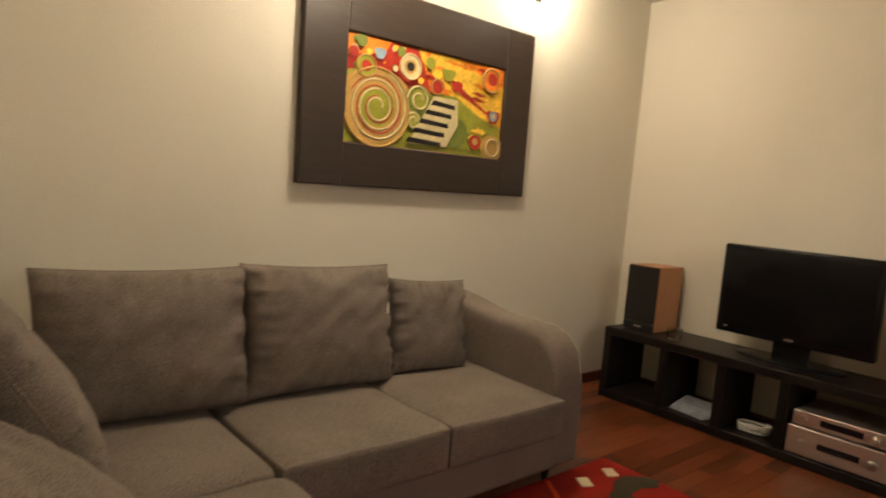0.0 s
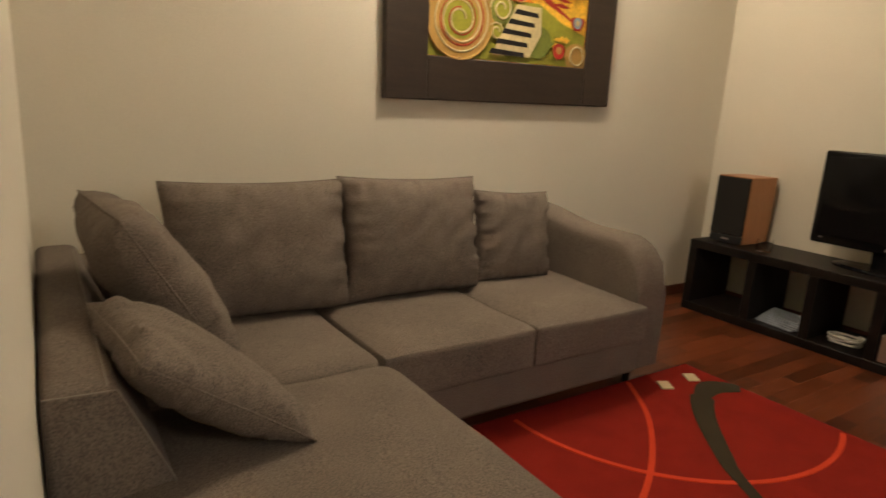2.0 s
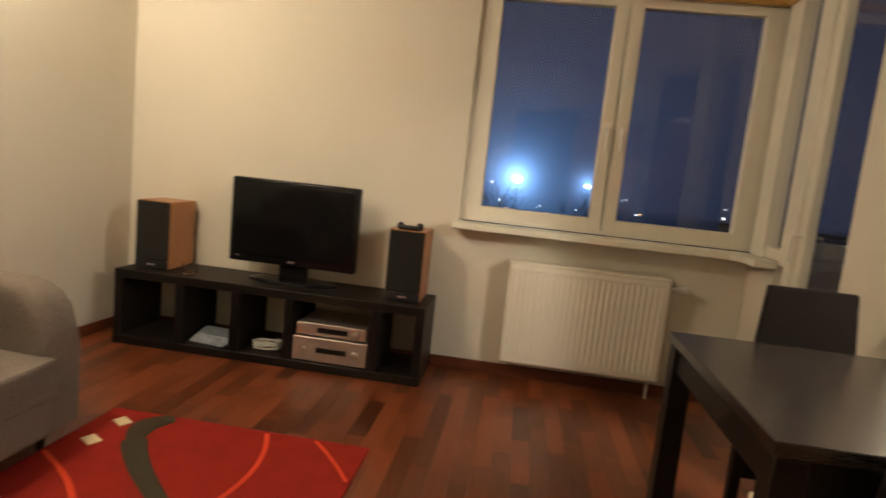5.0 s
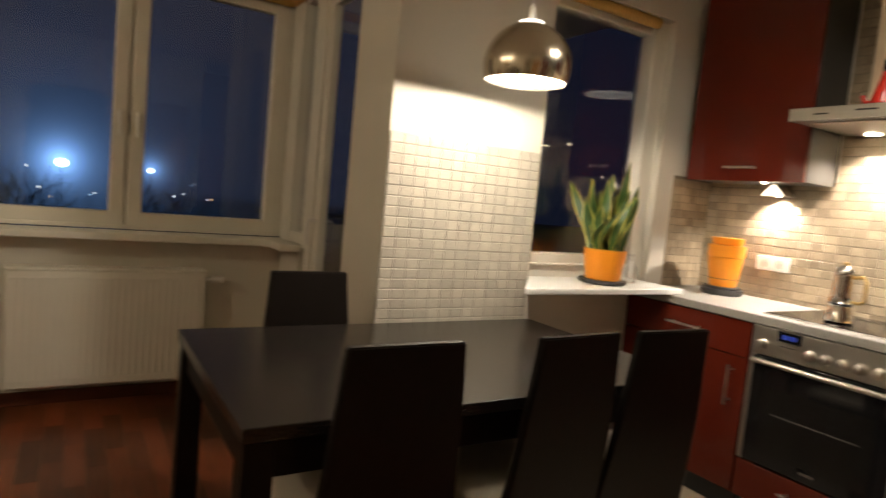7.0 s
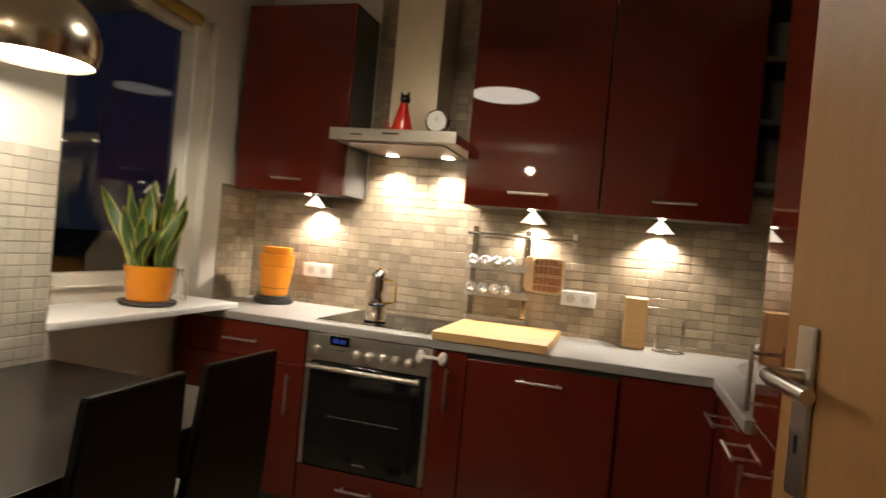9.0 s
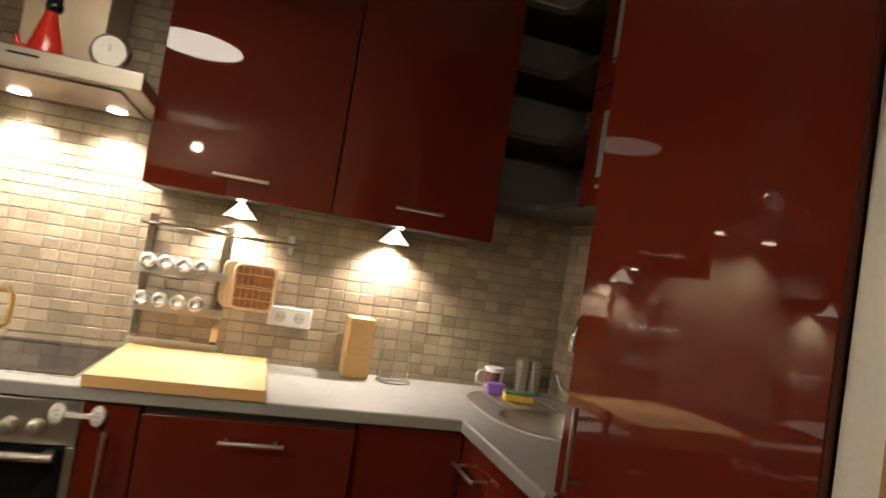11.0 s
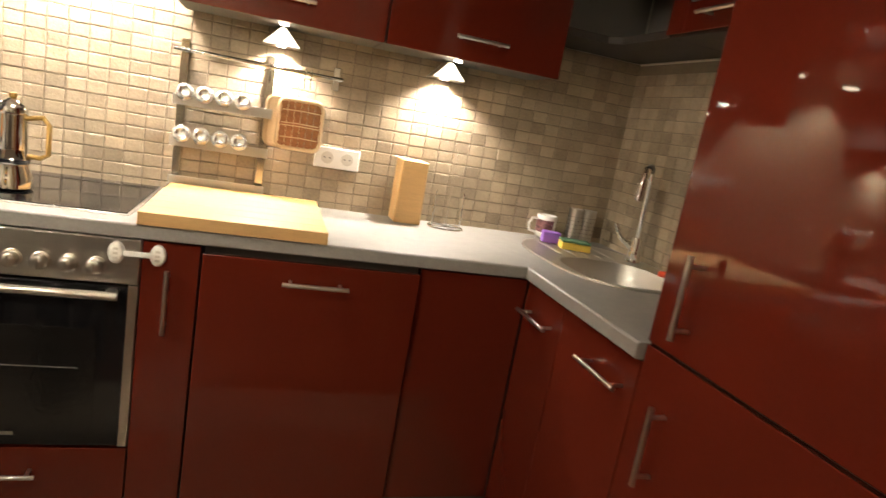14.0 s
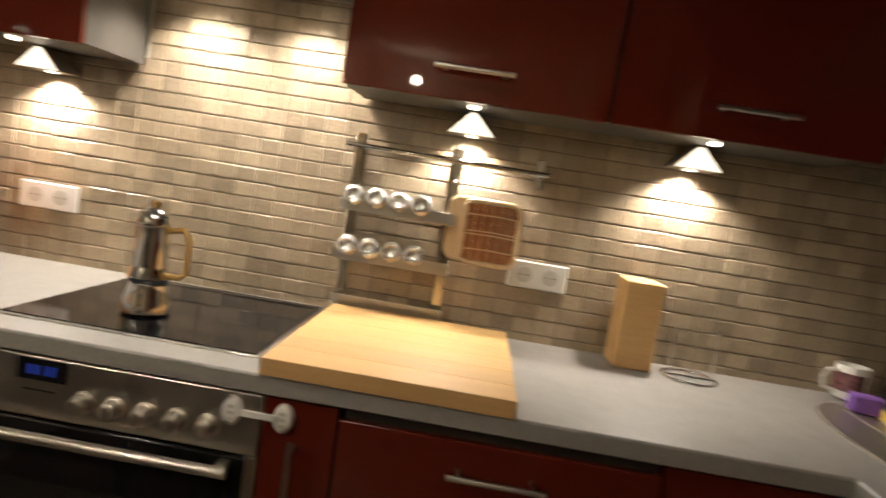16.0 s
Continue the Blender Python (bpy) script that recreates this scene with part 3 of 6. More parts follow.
ell = inside([(2.5 + 0.76 * math.cos(a), 2.41 + 0.76 * math.sin(a)) for a in np.linspace(math.pi * 1.0, math.pi * 2.0, 60)])
part("curve", band(ell, 0.022, 0.0135), RUG_LINE, rug, "thin orange-red curve")


def smooth_line(pts, k=10):
    """A smooth line through the given corners."""
    out = []
    p = [Vector(q) for q in pts]
    for i in range(len(p) - 1):
        a, b_, c, d = p[max(i - 1, 0)], p[i], p[i + 1], p[min(i + 2, len(p) - 1)]
        for j in range(k):
            t = j / k
            q = 0.5 * ((2 * b_) + (c - a) * t + (2 * a - 5 * b_ + 4 * c - d) * t * t + (3 * b_ - a - 3 * c + d) * t ** 3)
            out.append((q.x, q.y))
    return out + [tuple(p[-1])]


arc = inside(smooth_line([(2.50, 2.56), (2.418, 2.433), (2.227, 2.172), (1.914, 1.919), (1.55, 1.74), (1.2, 1.63)]))
part("curve", band(arc, 0.022, 0.0145), RUG_LINE, rug, "thin orange-red curve")
arc = inside(smooth_line([(2.95, 1.62), (2.838, 1.508), (2.70, 1.39), (2.54, 1.28), (2.4, 1.2)]))
part("curve", band(arc, 0.018, 0.014), RUG_LINE, rug, "thin orange-red curve")
hook = smooth_line([(2.83, 2.15), (2.80, 2.19), (2.73, 2.225), (2.63, 2.20), (2.53, 2.138), (2.42, 2.045), (2.33, 1.953), (2.24, 1.855), (2.19, 1.797), (2.12, 1.68), (2.02, 1.48), (1.95, 1.30)], 6)
wide = [0.03 + 0.085 * math.sin(math.pi * min(1, (i + 3) / 26)) if i < 20 else max(0.045, 0.10 - 0.0016 * (i - 20)) for i in range(len(hook))]
part("stripe", band(hook, wide, 0.0155), RUG_DARK, rug, "dark hook-shaped stripe")
for px, py in ((2.55, 2.338), (2.735, 2.334)):
    part("square", prism([(px - 0.045, py - 0.02), (px + 0.005, py - 0.045), (px + 0.045, py + 0.02), (px - 0.005, py + 0.045)], 0.008, 0.0165, 0.002), RUG_CREAM, rug, "small cream square")

# ---- television bench and hi-fi ----
bench = thing("tv_bench", (3.9, 2.14, 0), "low black-brown open television bench", "bench")
SX0, SX1, SY0, SY1, SH = 3.685, 4.095, 1.21, 3.07, 0.45
part("top", bx(SX0, SX1, SY0, SY1, SH - 0.05, SH, 0.003), BLACKBROWN, bench)
part("bottom", bx(SX0, SX1, SY0, SY1, 0.0, 0.05, 0.003), BLACKBROWN, bench)
for y in (SY0, 1.465, 1.97, 2.295, 2.635, SY1 - 0.05):
    part("upright", bx(SX0 + 0.002, SX1 - 0.002, y, y + 0.05, 0.05, SH - 0.05, 0.002), BLACKBROWN, bench)


def speaker(y0, y1, h, label):
    s = thing("speaker", (3.93, (y0 + y1) / 2, SH), label, "loudspeaker", "stereo pair")
    part("cabinet", bx(3.80, 4.075, y0, y1, SH + 0.004, SH + h, 0.004), SPEAKER_WOOD, s)
    g = part("grille", bx(3.782, 3.803, y0 + 0.004, y1 - 0.004, SH + 0.055, SH + h - 0.004, 0.006), CLOTH_GREY, s, "dark grey cloth grille")
    part("plinth", bx(3.784, 3.803, y0 + 0.004, y1 - 0.004, SH + 0.006, SH + 0.052, 0.003), BLACK, s)
    part("badge", bx(3.7815, 3.785, (y0 + y1) / 2 - 0.025, (y0 + y1) / 2 + 0.025, SH + 0.024, SH + 0.034), SILVER, g)


speaker(2.80, 3.015, 0.41, "cherry-wood bookshelf loudspeaker with dark grille on the bench")
speaker(1.265, 1.475, 0.41, "cherry-wood loudspeaker with dark grille beside the television")

tv = thing("television", (3.92, 2.07, SH), "black flat television on an oval foot, switched off", "television")
part("housing", bx(3.875, 3.94, 1.683, 2.465, 0.553, 1.057, 0.012, 3), TV_BLACK, tv)
part("screen", bx(3.866, 3.877, 1.712, 2.436, 0.605, 1.030, 0.001), SCREEN, tv)
fb = turned([(0.27, 0.0), (0.27, 0.012), (0.25, 0.018), (0.0, 0.02)], (0, 0, 0), 40)
bmesh.ops.transform(fb, matrix=Matrix.Translation((3.92, 2.07, SH)) @ Matrix.Diagonal((0.45, 1, 1, 1)), verts=fb.verts[:])
part("foot", fb, GLOSS_BLACK, tv)
part("neck", bx(3.905, 3.945, 1.98, 2.16, SH + 0.012, 0.60, 0.012), TV_BLACK, tv)
part("badge", bx(3.866, 3.876, 2.05, 2.09, 0.574, 0.584), SILVER, tv)
part("indicator", bx(3.866, 3.876, 2.40, 2.415, 0.585, 0.592), SILVER, tv)


def hifi(name, x0, y0, y1, z0, z1, label):
    h = thing(name, (3.9, (y0 + y1) / 2, z0), label, "hi-fi")
    part("case", bx(x0 + 0.012, 4.06, y0, y1, z0 + 0.006, z1, 0.003), SILVER, h)
    part("front_panel", bx(x0, x0 + 0.014, y0 - 0.001, y1 + 0.001, z0 + 0.006, z1 + 0.001, 0.003), SILVER, h)
    c = (y0 + y1) / 2
    zc = (z0 + z1) / 2
    part("display", bx(x0 - 0.002, x0 + 0.002, c - 0.10, c + 0.08, zc - 0.012, zc + 0.018), GLOSS_BLACK, h)
    for ky, r in ((c - 0.15, 0.022), (c + 0.15, 0.014)):
        kn = turned([(r, 0), (r, 0.014), (r * 0.85, 0.018), (0, 0.018)], (0, 0, 0), 20)
        bmesh.ops.transform(kn, matrix=pose(x0, ky, zc, 0, -90, 0), verts=kn.verts[:])
        part("knob", kn, STEEL, h)
    for fy in (y0 + 0.04, y1 - 0.04):
        part("foot", bx(x0 + 0.03, x0 + 0.06, fy - 0.015, fy + 0.015, z0, z0 + 0.007), BLACK, h)


hifi("amplifier", 3.70, 1.522, 1.962, 0.05, 0.195, "champagne silver stereo amplifier on the bench's bottom")
hifi("cd_player", 3.71, 1.537, 1.947, 0.20, 0.275, "champagne silver disc player standing on the amplifier")

mag = thing("magazines", (3.86, 2.50, 0.05), "loose pile of magazines on the bench's bottom", "magazine")
PAPER = material("magazine_paper", (0.36, 0.40, 0.45), 0.4, vary=0.5, scale=18, fine=60)
for i in range(5):
    mb = bx(-0.09, 0.09, -0.115, 0.115, 0.0, 0.008, 0.002)
    bmesh.ops.transform(mb, matrix=pose(3.83 + 0.01 * i, 2.495 - 0.003 * i, 0.051 + 0.009 * i, 1.2 * i, 0, 5 * i - 10), verts=mb.verts[:])
    part("magazine", mb, PAPER, mag)
coil = thing("cable_coil", (3.83, 2.16, 0.05), "white coiled cable lying on the bench", "cable")
cpts = [(3.82 + (0.055 + 0.012 * math.sin(k * 0.37)) * math.cos(k * 0.26), 2.16 + (0.085 + 0.010 * math.cos(k * 0.53)) * math.sin(k * 0.26), 0.056 + 0.0004 * k) for k in range(120)]
part("cable", tube(cpts, 0.0045, 6), PLASTIC_WHITE, coil)
box_ = thing("set_top_box", (3.90, 2.08, 0.05), "small black box beside the coiled cable on the bench", "receiver")
part("case", bx(3.83, 3.98, 2.035, 2.062, 0.051, 0.15, 0.004), BLACK, box_)
part("front_strip", bx(3.8285, 3.831, 2.038, 2.059, 0.07, 0.13), GLOSS_BLACK, box_)
gl = thing("tea_light_glass", (3.78, 2.68, SH), "small clear glass tea light holder on the bench", "candle holder")
part("glass", turned([(0.0, 0.006), (0.038, 0.006), (0.045, 0.03), (0.043, 0.075), (0.040, 0.075), (0.041, 0.03), (0.035, 0.012), (0, 0.012)], (3.80, 2.665, SH - 0.006), 24), GLASS, gl)
rem = thing("game_controller", (3.83, 1.37, SH + 0.41), "small black controller lying on the loudspeaker", "controller")
rb = bx(3.80, 3.86, 1.30, 1.43, SH + 0.411, SH + 0.436, 0.01, 3)
ball((3.83, 1.31, SH + 0.432), 0.024, rb), ball((3.83, 1.42, SH + 0.430), 0.022, rb)
part("body", rb, BLACK, rem)

# ---- radiator ----
rad = thing("radiator", (4.03, 0.32, 0.1), "cream steel panel radiator under the window", "radiator")
part("panel", bx(3.975, 4.085, -0.14, 0.78, 0.125, 0.728, 0.012, 3), PVC, rad)
for i in range(27):
    y = -0.105 + 0.0327 * i
    part("rib", bx(3.9715, 3.98, y, y + 0.021, 0.165, 0.69, 0.003), PVC, rad)
part("grille", bx(3.972, 4.088, -0.142, 0.782, 0.722, 0.738, 0.004), PVC, rad)
vb = tube([(4.03, -0.14, 0.68), (4.03, -0.185, 0.68)], 0.012)
tube([(4.03, -0.175, 0.68), (4.03, -0.24, 0.68)], 0.021, 16, bm=vb)
part("valve", vb, PLASTIC_WHITE, rad, "white thermostat valve")
part("pipe", tube([(4.05, -0.10, 0.13), (4.05, -0.10, 0.0)], 0.009), PVC, rad)

# ---- picture ----
PX0, PX1, PZ0, PZ1 = 1.567, 2.945, 1.20, 2.09
CX0, CX1, CZ0, CZ1 = 1.778, 2.742, 1.395, 1.87
pic = thing("picture", (2.23, 3.27, PZ0), "colourful abstract painting in a wide dark wooden frame", "picture")
fr = bx(PX0, CX0, 3.235, 3.277, PZ0, PZ1, 0.006)
bx(CX1, PX1, 3.235, 3.277, PZ0, PZ1, 0.006, bm=fr)
bx(CX0 - 0.002, CX1 + 0.002, 3.236, 3.277, PZ0, CZ0, 0.006, bm=fr)
bx(CX0 - 0.002, CX1 + 0.002, 3.236, 3.277, CZ1, PZ1, 0.006, bm=fr)
part("picture_frame", fr, PICTURE_WOOD, pic)


def paint(name, base, vary=0.25):
    return material("paint_" + name, base, 0.5, vary=vary, scale=16, fine=70, bump=0.25)


P_OR, P_YE, P_RED, P_GR, P_DKG = paint("orange", (0.75, 0.22, 0.015), 0.5), paint("yellow", (0.85, 0.52, 0.05), 0.45), paint("red", (0.40, 0.025, 0.012)), paint("green", (0.30, 0.30, 0.03)), paint("olive", (0.16, 0.19, 0.03))
P_TAN, P_CREAM, P_BLK, P_BLUE = paint("tan", (0.45, 0.27, 0.07)), paint("cream", (0.60, 0.50, 0.27)), paint("black", (0.01, 0.008, 0.008)), paint("blue", (0.25, 0.34, 0.42))


def cv(u, v):
    """A place on the canvas from shares of its width and height."""
    return CX0 + u * (CX1 - CX0), CZ0 + v * (CZ1 - CZ0)


canvas = part("canvas", bx(CX0 - 0.001, CX1 + 0.001, 3.253, 3.270, CZ0 - 0.001, CZ1 + 0.001), P_OR, pic)
LIFT = [0]


def patch(name, pts, mat):
    """A patch of paint on the canvas, over the ones before."""
    LIFT[0] += 1
    d = 3.2522 - 0.00016 * LIFT[0]
    bm = bmesh.new()
    vs = [bm.verts.new((*[cv(*p)[0]], d, cv(*p)[1])) for p in pts]
    f = bm.faces.new(vs)
    bm.normal_update()
    if f.normal.y > 0:
        f.normal_flip()
    r = bmesh.ops.extrude_face_region(bm, geom=[f])
    bmesh.ops.translate(bm, verts=[g for g in r["geom"] if isinstance(g, bmesh.types.BMVert)], vec=(0, -0.0002, 0))
    part(name, bm, mat, canvas, smooth=False)


def disc(u, v, r, mat, squash=1.0, wob=0.05, k0=0.0):
    patch("paint_patch", [(u + r * 0.495 * math.cos(a) * (1 + wob * math.sin(3 * a + k0)), v + r * squash * math.sin(a) * (1 + wob * math.cos(2 * a + k0))) for a in np.linspace(0, 2 * math.pi, 40)[:-1]], mat)


def swirl(u, v, r0, r1, turns, width, mat, squash=1.0, k0=0.0):
    """A spiral stroke of paint in relief."""
    LIFT[0] += 1
    pts = []
    for i in range(int(36 * turns) + 1):
        a = 2 * math.pi * i / 36
        r = r0 + (r1 - r0) * i / (36 * turns)
        x, z = cv(u + r * 0.495 * math.cos(a + k0), v + r * squash * math.sin(a + k0))
        pts.append((x, 3.2515 - 0.00016 * LIFT[0], z))
    part("paint_stroke", tube(pts, width, 6), mat, canvas)


patch("paint_patch", [(0.36, 0.995), (0.995, 0.995), (0.995, 0.30), (0.60, 0.62)], P_YE)
patch("paint_patch", [(0.62, 0.995), (0.995, 0.995), (0.995, 0.80), (0.80, 0.90)], P_OR)
patch("paint_patch", [(0.55, 0.85), (0.70, 0.62), (0.95, 0.42), (0.70, 0.70)], P_RED)
patch("paint_patch", [(0.005, 0.005), (0.995, 0.005), (0.995, 0.34), (0.82, 0.44), (0.66, 0.60), (0.52, 0.60), (0.40, 0.55), (0.2, 0.75), (0.005, 0.7)], P_GR)
patch("paint_patch", [(0.005, 0.995), (0.40, 0.995), (0.46, 0.75), (0.50, 0.52), (0.30, 0.58), (0.12, 0.72), (0.005, 0.66)], P_RED)
patch("paint_patch", [(0.005, 0.995), (0.24, 0.995), (0.20, 0.86), (0.005, 0.80)], P_OR)
rp = random.Random(9)
for i in range(16):
    u0, v0 = rp.uniform(0.45, 0.95), rp.uniform(0.62, 0.97)
    patch("paint_patch", [(u0 - 0.05, v0), (u0, v0 + 0.02), (min(0.99, u0 + 0.07), v0 - 0.02), (u0 + 0.01, v0 - 0.03)], rp.choice((P_OR, P_YE, P_OR, P_RED)))
for i in range(26):
    u0, v0 = rp.uniform(0.03, 0.48), rp.uniform(0.5, 0.97)
    disc(u0, v0, rp.uniform(0.015, 0.04), rp.choice((P_OR, P_YE, P_DKG, P_CREAM, P_BLK, P_RED)), 1.0, 0.15)
for i in range(14):
    u0, v0 = rp.uniform(0.55, 0.97), rp.uniform(0.05, 0.32)
    patch("paint_patch", [(u0 - 0.03, v0), (u0, v0 + 0.05), (min(0.99, u0 + 0.03), v0 + 0.02), (u0 + 0.01, v0 - 0.02)], rp.choice((P_GR, P_DKG, P_YE)))
disc(0.66, 0.22, 0.17, P_DKG, 1.0), disc(0.93, 0.1, 0.16, P_TAN)
disc(0.17, 0.36, 0.40, P_TAN, 0.98), disc(0.17, 0.36, 0.20, P_GR, 0.98)
swirl(0.17, 0.36, 0.36, 0.38, 1, 0.006, P_TAN), swirl(0.17, 0.36, 0.06, 0.34, 3.2, 0.0045, P_CREAM), swirl(0.17, 0.36, 0.10, 0.31, 2.2, 0.003, P_RED, 1.0, 1.5)
disc(0.34, 0.80, 0.16, P_RED), disc(0.35, 0.80, 0.125, P_CREAM), disc(0.35, 0.80, 0.07, P_TAN), disc(0.35, 0.80, 0.045, P_BLK), swirl(0.35, 0.80, 0.12, 0.12, 1, 0.005, P_CREAM)
disc(0.41, 0.50, 0.15, P_DKG), disc(0.41, 0.50, 0.10, P_GR), swirl(0.41, 0.50, 0.04, 0.14, 1.5, 0.005, P_CREAM), disc(0.385, 0.28, 0.085, P_GR), swirl(0.385, 0.28, 0.03, 0.09, 1.4, 0.004, P_CREAM)
disc(0.10, 0.72, 0.11, P_GR), disc(0.10, 0.72, 0.055, P_RED), swirl(0.10, 0.72, 0.10, 0.10, 1, 0.004, P_TAN)
disc(0.17, 0.86, 0.06, P_BLUE, 1.0, 0.2), disc(0.03, 0.83, 0.05, P_RED), disc(0.29, 0.92, 0.05, P_DKG), disc(0.47, 0.88, 0.06, P_GR), disc(0.07, 0.94, 0.06, P_DKG), disc(0.26, 0.75, 0.03, P_CREAM)
disc(0.52, 0.66, 0.09, P_RED), swirl(0.52, 0.66, 0.07, 0.08, 1, 0.004, P_TAN), disc(0.59, 0.80, 0.08, P_GR, 1.0, 0.3), disc(0.65, 0.70, 0.07, P_RED, 1.0, 0.2)
disc(0.90, 0.86, 0.14, P_OR), disc(0.90, 0.86, 0.07, P_RED), swirl(0.89, 0.84, 0.13, 0.12, 0.8, 0.006, P_TAN, 1.0, 0.5)
disc(0.92, 0.45, 0.09, P_RED, 1.0, 0.25), disc(0.92, 0.46, 0.06, P_BLUE), disc(0.92, 0.46, 0.03, P_CREAM)
disc(0.80, 0.15, 0.085, P_RED), disc(0.80, 0.16, 0.04, P_TAN), swirl(0.93, 0.12, 0.09, 0.10, 1, 0.004, P_CREAM)
stripe = [(0.50, 0.56), (0.66, 0.56), (0.67, 0.30), (0.60, 0.06), (0.36, 0.06)]
patch("paint_patch", stripe, P_CREAM)
for i in range(5):
    v = 0.52 - 0.10 * i
    patch("paint_patch", [(0.50 - 0.036 * i, v), (0.64 - 0.02 * i, v - 0.02), (0.645 - 0.02 * i, v - 0.065), (0.485 - 0.036 * i, v - 0.05)], P_BLK)

# the picture hangs slightly askew
ASKEW = Matrix.Translation((2.262, 0, 1.645)) @ Matrix.Rotation(radians(-1.25), 4, "Y") @ Matrix.Diagonal((1.018, 1, 1.0, 1)) @ Matrix.Translation((-2.256, 0, -1.645))
for child in pic.children_recursive:
    child.data.transform(ASKEW)


lampw = thing("wall_lamp", (2.97, 3.2, 2.30), "small warm wall lamp with bare bulb above the picture", "lamp")
part("wall_plate", bx(2.93, 3.01, 3.262, 3.278, 2.31, 2.39, 0.004), STEEL, lampw)
part("arm", tube([(2.97, 3.27, 2.35), (2.97, 3.17, 2.34), (2.97, 3.08, 2.325)], 0.007), STEEL, lampw)
part("holder", turned([(0.018, 0), (0.022, 0.02), (0, 0.022)], (2.97, 3.08, 2.305), 16), STEEL, lampw)
lampc = thing("hanging_lamp", (1.86, 2.70, 2.36), "small bare warm bulb hanging before the picture", "lamp")
part("cord", tube([(1.86, 2.70, 2.40), (1.86, 2.70, TOP)], 0.004, 8), BLACK, lampc)
part("holder", turned([(0.020, 0), (0.022, 0.03), (0.008, 0.045), (0, 0.045)], (1.86, 2.70, 2.365), 16), STEEL, lampc)

# ---- dining table and chairs ----
table = thing("dining_table", (2.11, -0.55, 0), "black-brown wooden dining table against the tiled pier", "table")
TX0, TX1, TY0, TY1 = 1.68, 2.575, -1.30, 0.20
part("tabletop", bx(TX0, TX1, TY0, TY1, 0.715, 0.75, 0.003), TABLE_TOP, table)
part("apron", bx(TX0 + 0.02, TX0 + 0.04, TY0 + 0.07, TY1 - 0.07, 0.625, 0.714), BLACKBROWN, table)
part("apron", bx(TX1 - 0.04, TX1 - 0.02, TY0 + 0.07, TY1 - 0.07, 0.625, 0.714), BLACKBROWN, table)
part("apron", bx(TX0 + 0.07, TX1 - 0.07, TY0 + 0.02, TY0 + 0.04, 0.625, 0.714), BLACKBROWN, table)
part("apron", bx(TX0 + 0.07, TX1 - 0.07, TY1 - 0.04, TY1 - 0.02, 0.625, 0.714), BLACKBROWN, table)
for x, y in ((TX0 + 0.005, TY0 + 0.005), (TX0 + 0.005, TY1 - 0.075), (TX1 - 0.075, TY0 + 0.005), (TX1 - 0.075, TY1 - 0.075)):
    part("leg", bx(x, x + 0.07, y, y + 0.07, 0, 0.7145, 0.004), BLACKBROWN, table)

SEAT_CLOTH = material("seat_cloth", (0.62, 0.54, 0.42), 0.9, vary=0.1, fine=250, bump=0.4)


def chair(label):
    """A high-backed dining chair at the origin, its back towards -x, the seat towards +x."""
    c = thing("dining_chair", (0, 0, 0), label, "chair", "dining chairs")
    bk = bmesh.new()
    rows = []
    for i in range(13):
        s_ = i / 12
        z = 0.28 + 0.665 * s_
        w = 0.20 - 0.055 * s_
        x = 0.05 - 0.075 * s_ ** 1.4 - 0.02 * math.sin(math.pi * s_)
        rows.append([bk.verts.new(p) for p in ((x - 0.012, -w, z), (x - 0.012, w, z), (x + 0.014, w, z), (x + 0.014, -w, z))])
    for a, b_ in zip(rows, rows[1:]):
        for k in range(4):
            bk.faces.new((a[k], a[(k + 1) % 4], b_[(k + 1) % 4], b_[k]))
    bk.faces.new(rows[0][::-1]), bk.faces.new(rows[-1])
    bmesh.ops.recalc_face_normals(bk, faces=bk.faces[:])
    bmesh.ops.bevel(bk, geom=[e for e in bk.edges if len(e.link_faces) == 2 and e.calc_face_angle(0) > 0.8], offset=0.004, segments=2, affect="EDGES")
    part("backrest", bk, BLACKBROWN, c)
    part("seat", soft_block(0.04, 0.45, -0.205, 0.205, 0.43, 0.475, 0.02, 0.008), SEAT_CLOTH, c, "pale cloth seat pad")
    part("seat_frame", bx(0.045, 0.445, -0.20, 0.20, 0.385, 0.432, 0.004), BLACKBROWN, c)
    for x, y in ((0.045, -0.2), (0.045, 0.165), (0.41, -0.2), (0.41, 0.165)):
        part("leg", bx(x, x + 0.035, y, y + 0.035, 0, 0.386, 0.003), BLACKBROWN, c)
    return c


first = chair("black-brown high-backed dining chair with pale seat pad")
first.location = (1.60, -0.12, 0)
copy_thing(first, pose(1.60, -0.636, 0, 0, 0, 3))
copy_thing(first, pose(1.60, -1.01, 0, 0, 0, -2))
copy_thing(first, pose(2.595, -0.253, 0, 0, 0, 180))

# ---- pendant ----
LX, LY, LR, LZ = 2.226, -0.866, 0.152, 1.712
pend = thing("pendant_lamp", (LX, LY, LZ), "nickel dome pendant lamp with white inside, lit", "lamp")
outer = [(1.045 * LR * math.cos(a), 0.052 + 0.157 * math.sin(a)) for a in np.linspace(-0.25, 1.27, 18)]
rings = [(LR * 0.985, 0.0)] + outer + [(0.042, 0.206)]
bm = bmesh.new()
prev = None
for r, z in rings + [(r * 0.97, z - 0.003) for r, z in reversed(rings)]:
    ring = [bm.verts.new((LX + r * math.cos(2 * math.pi * i / 48), LY + r * math.sin(2 * math.pi * i / 48), LZ + z)) for i in range(48)]
    if prev:
        for i in range(48):
            bm.faces.new((prev[i], prev[(i + 1) % 48], ring[(i + 1) % 48], ring[i]))
    prev = ring
bmesh.ops.recalc_face_normals(bm, faces=bm.faces[:])
part("shade", bm, LAMP_METAL, pend)
bm = bmesh.new()
prev = None
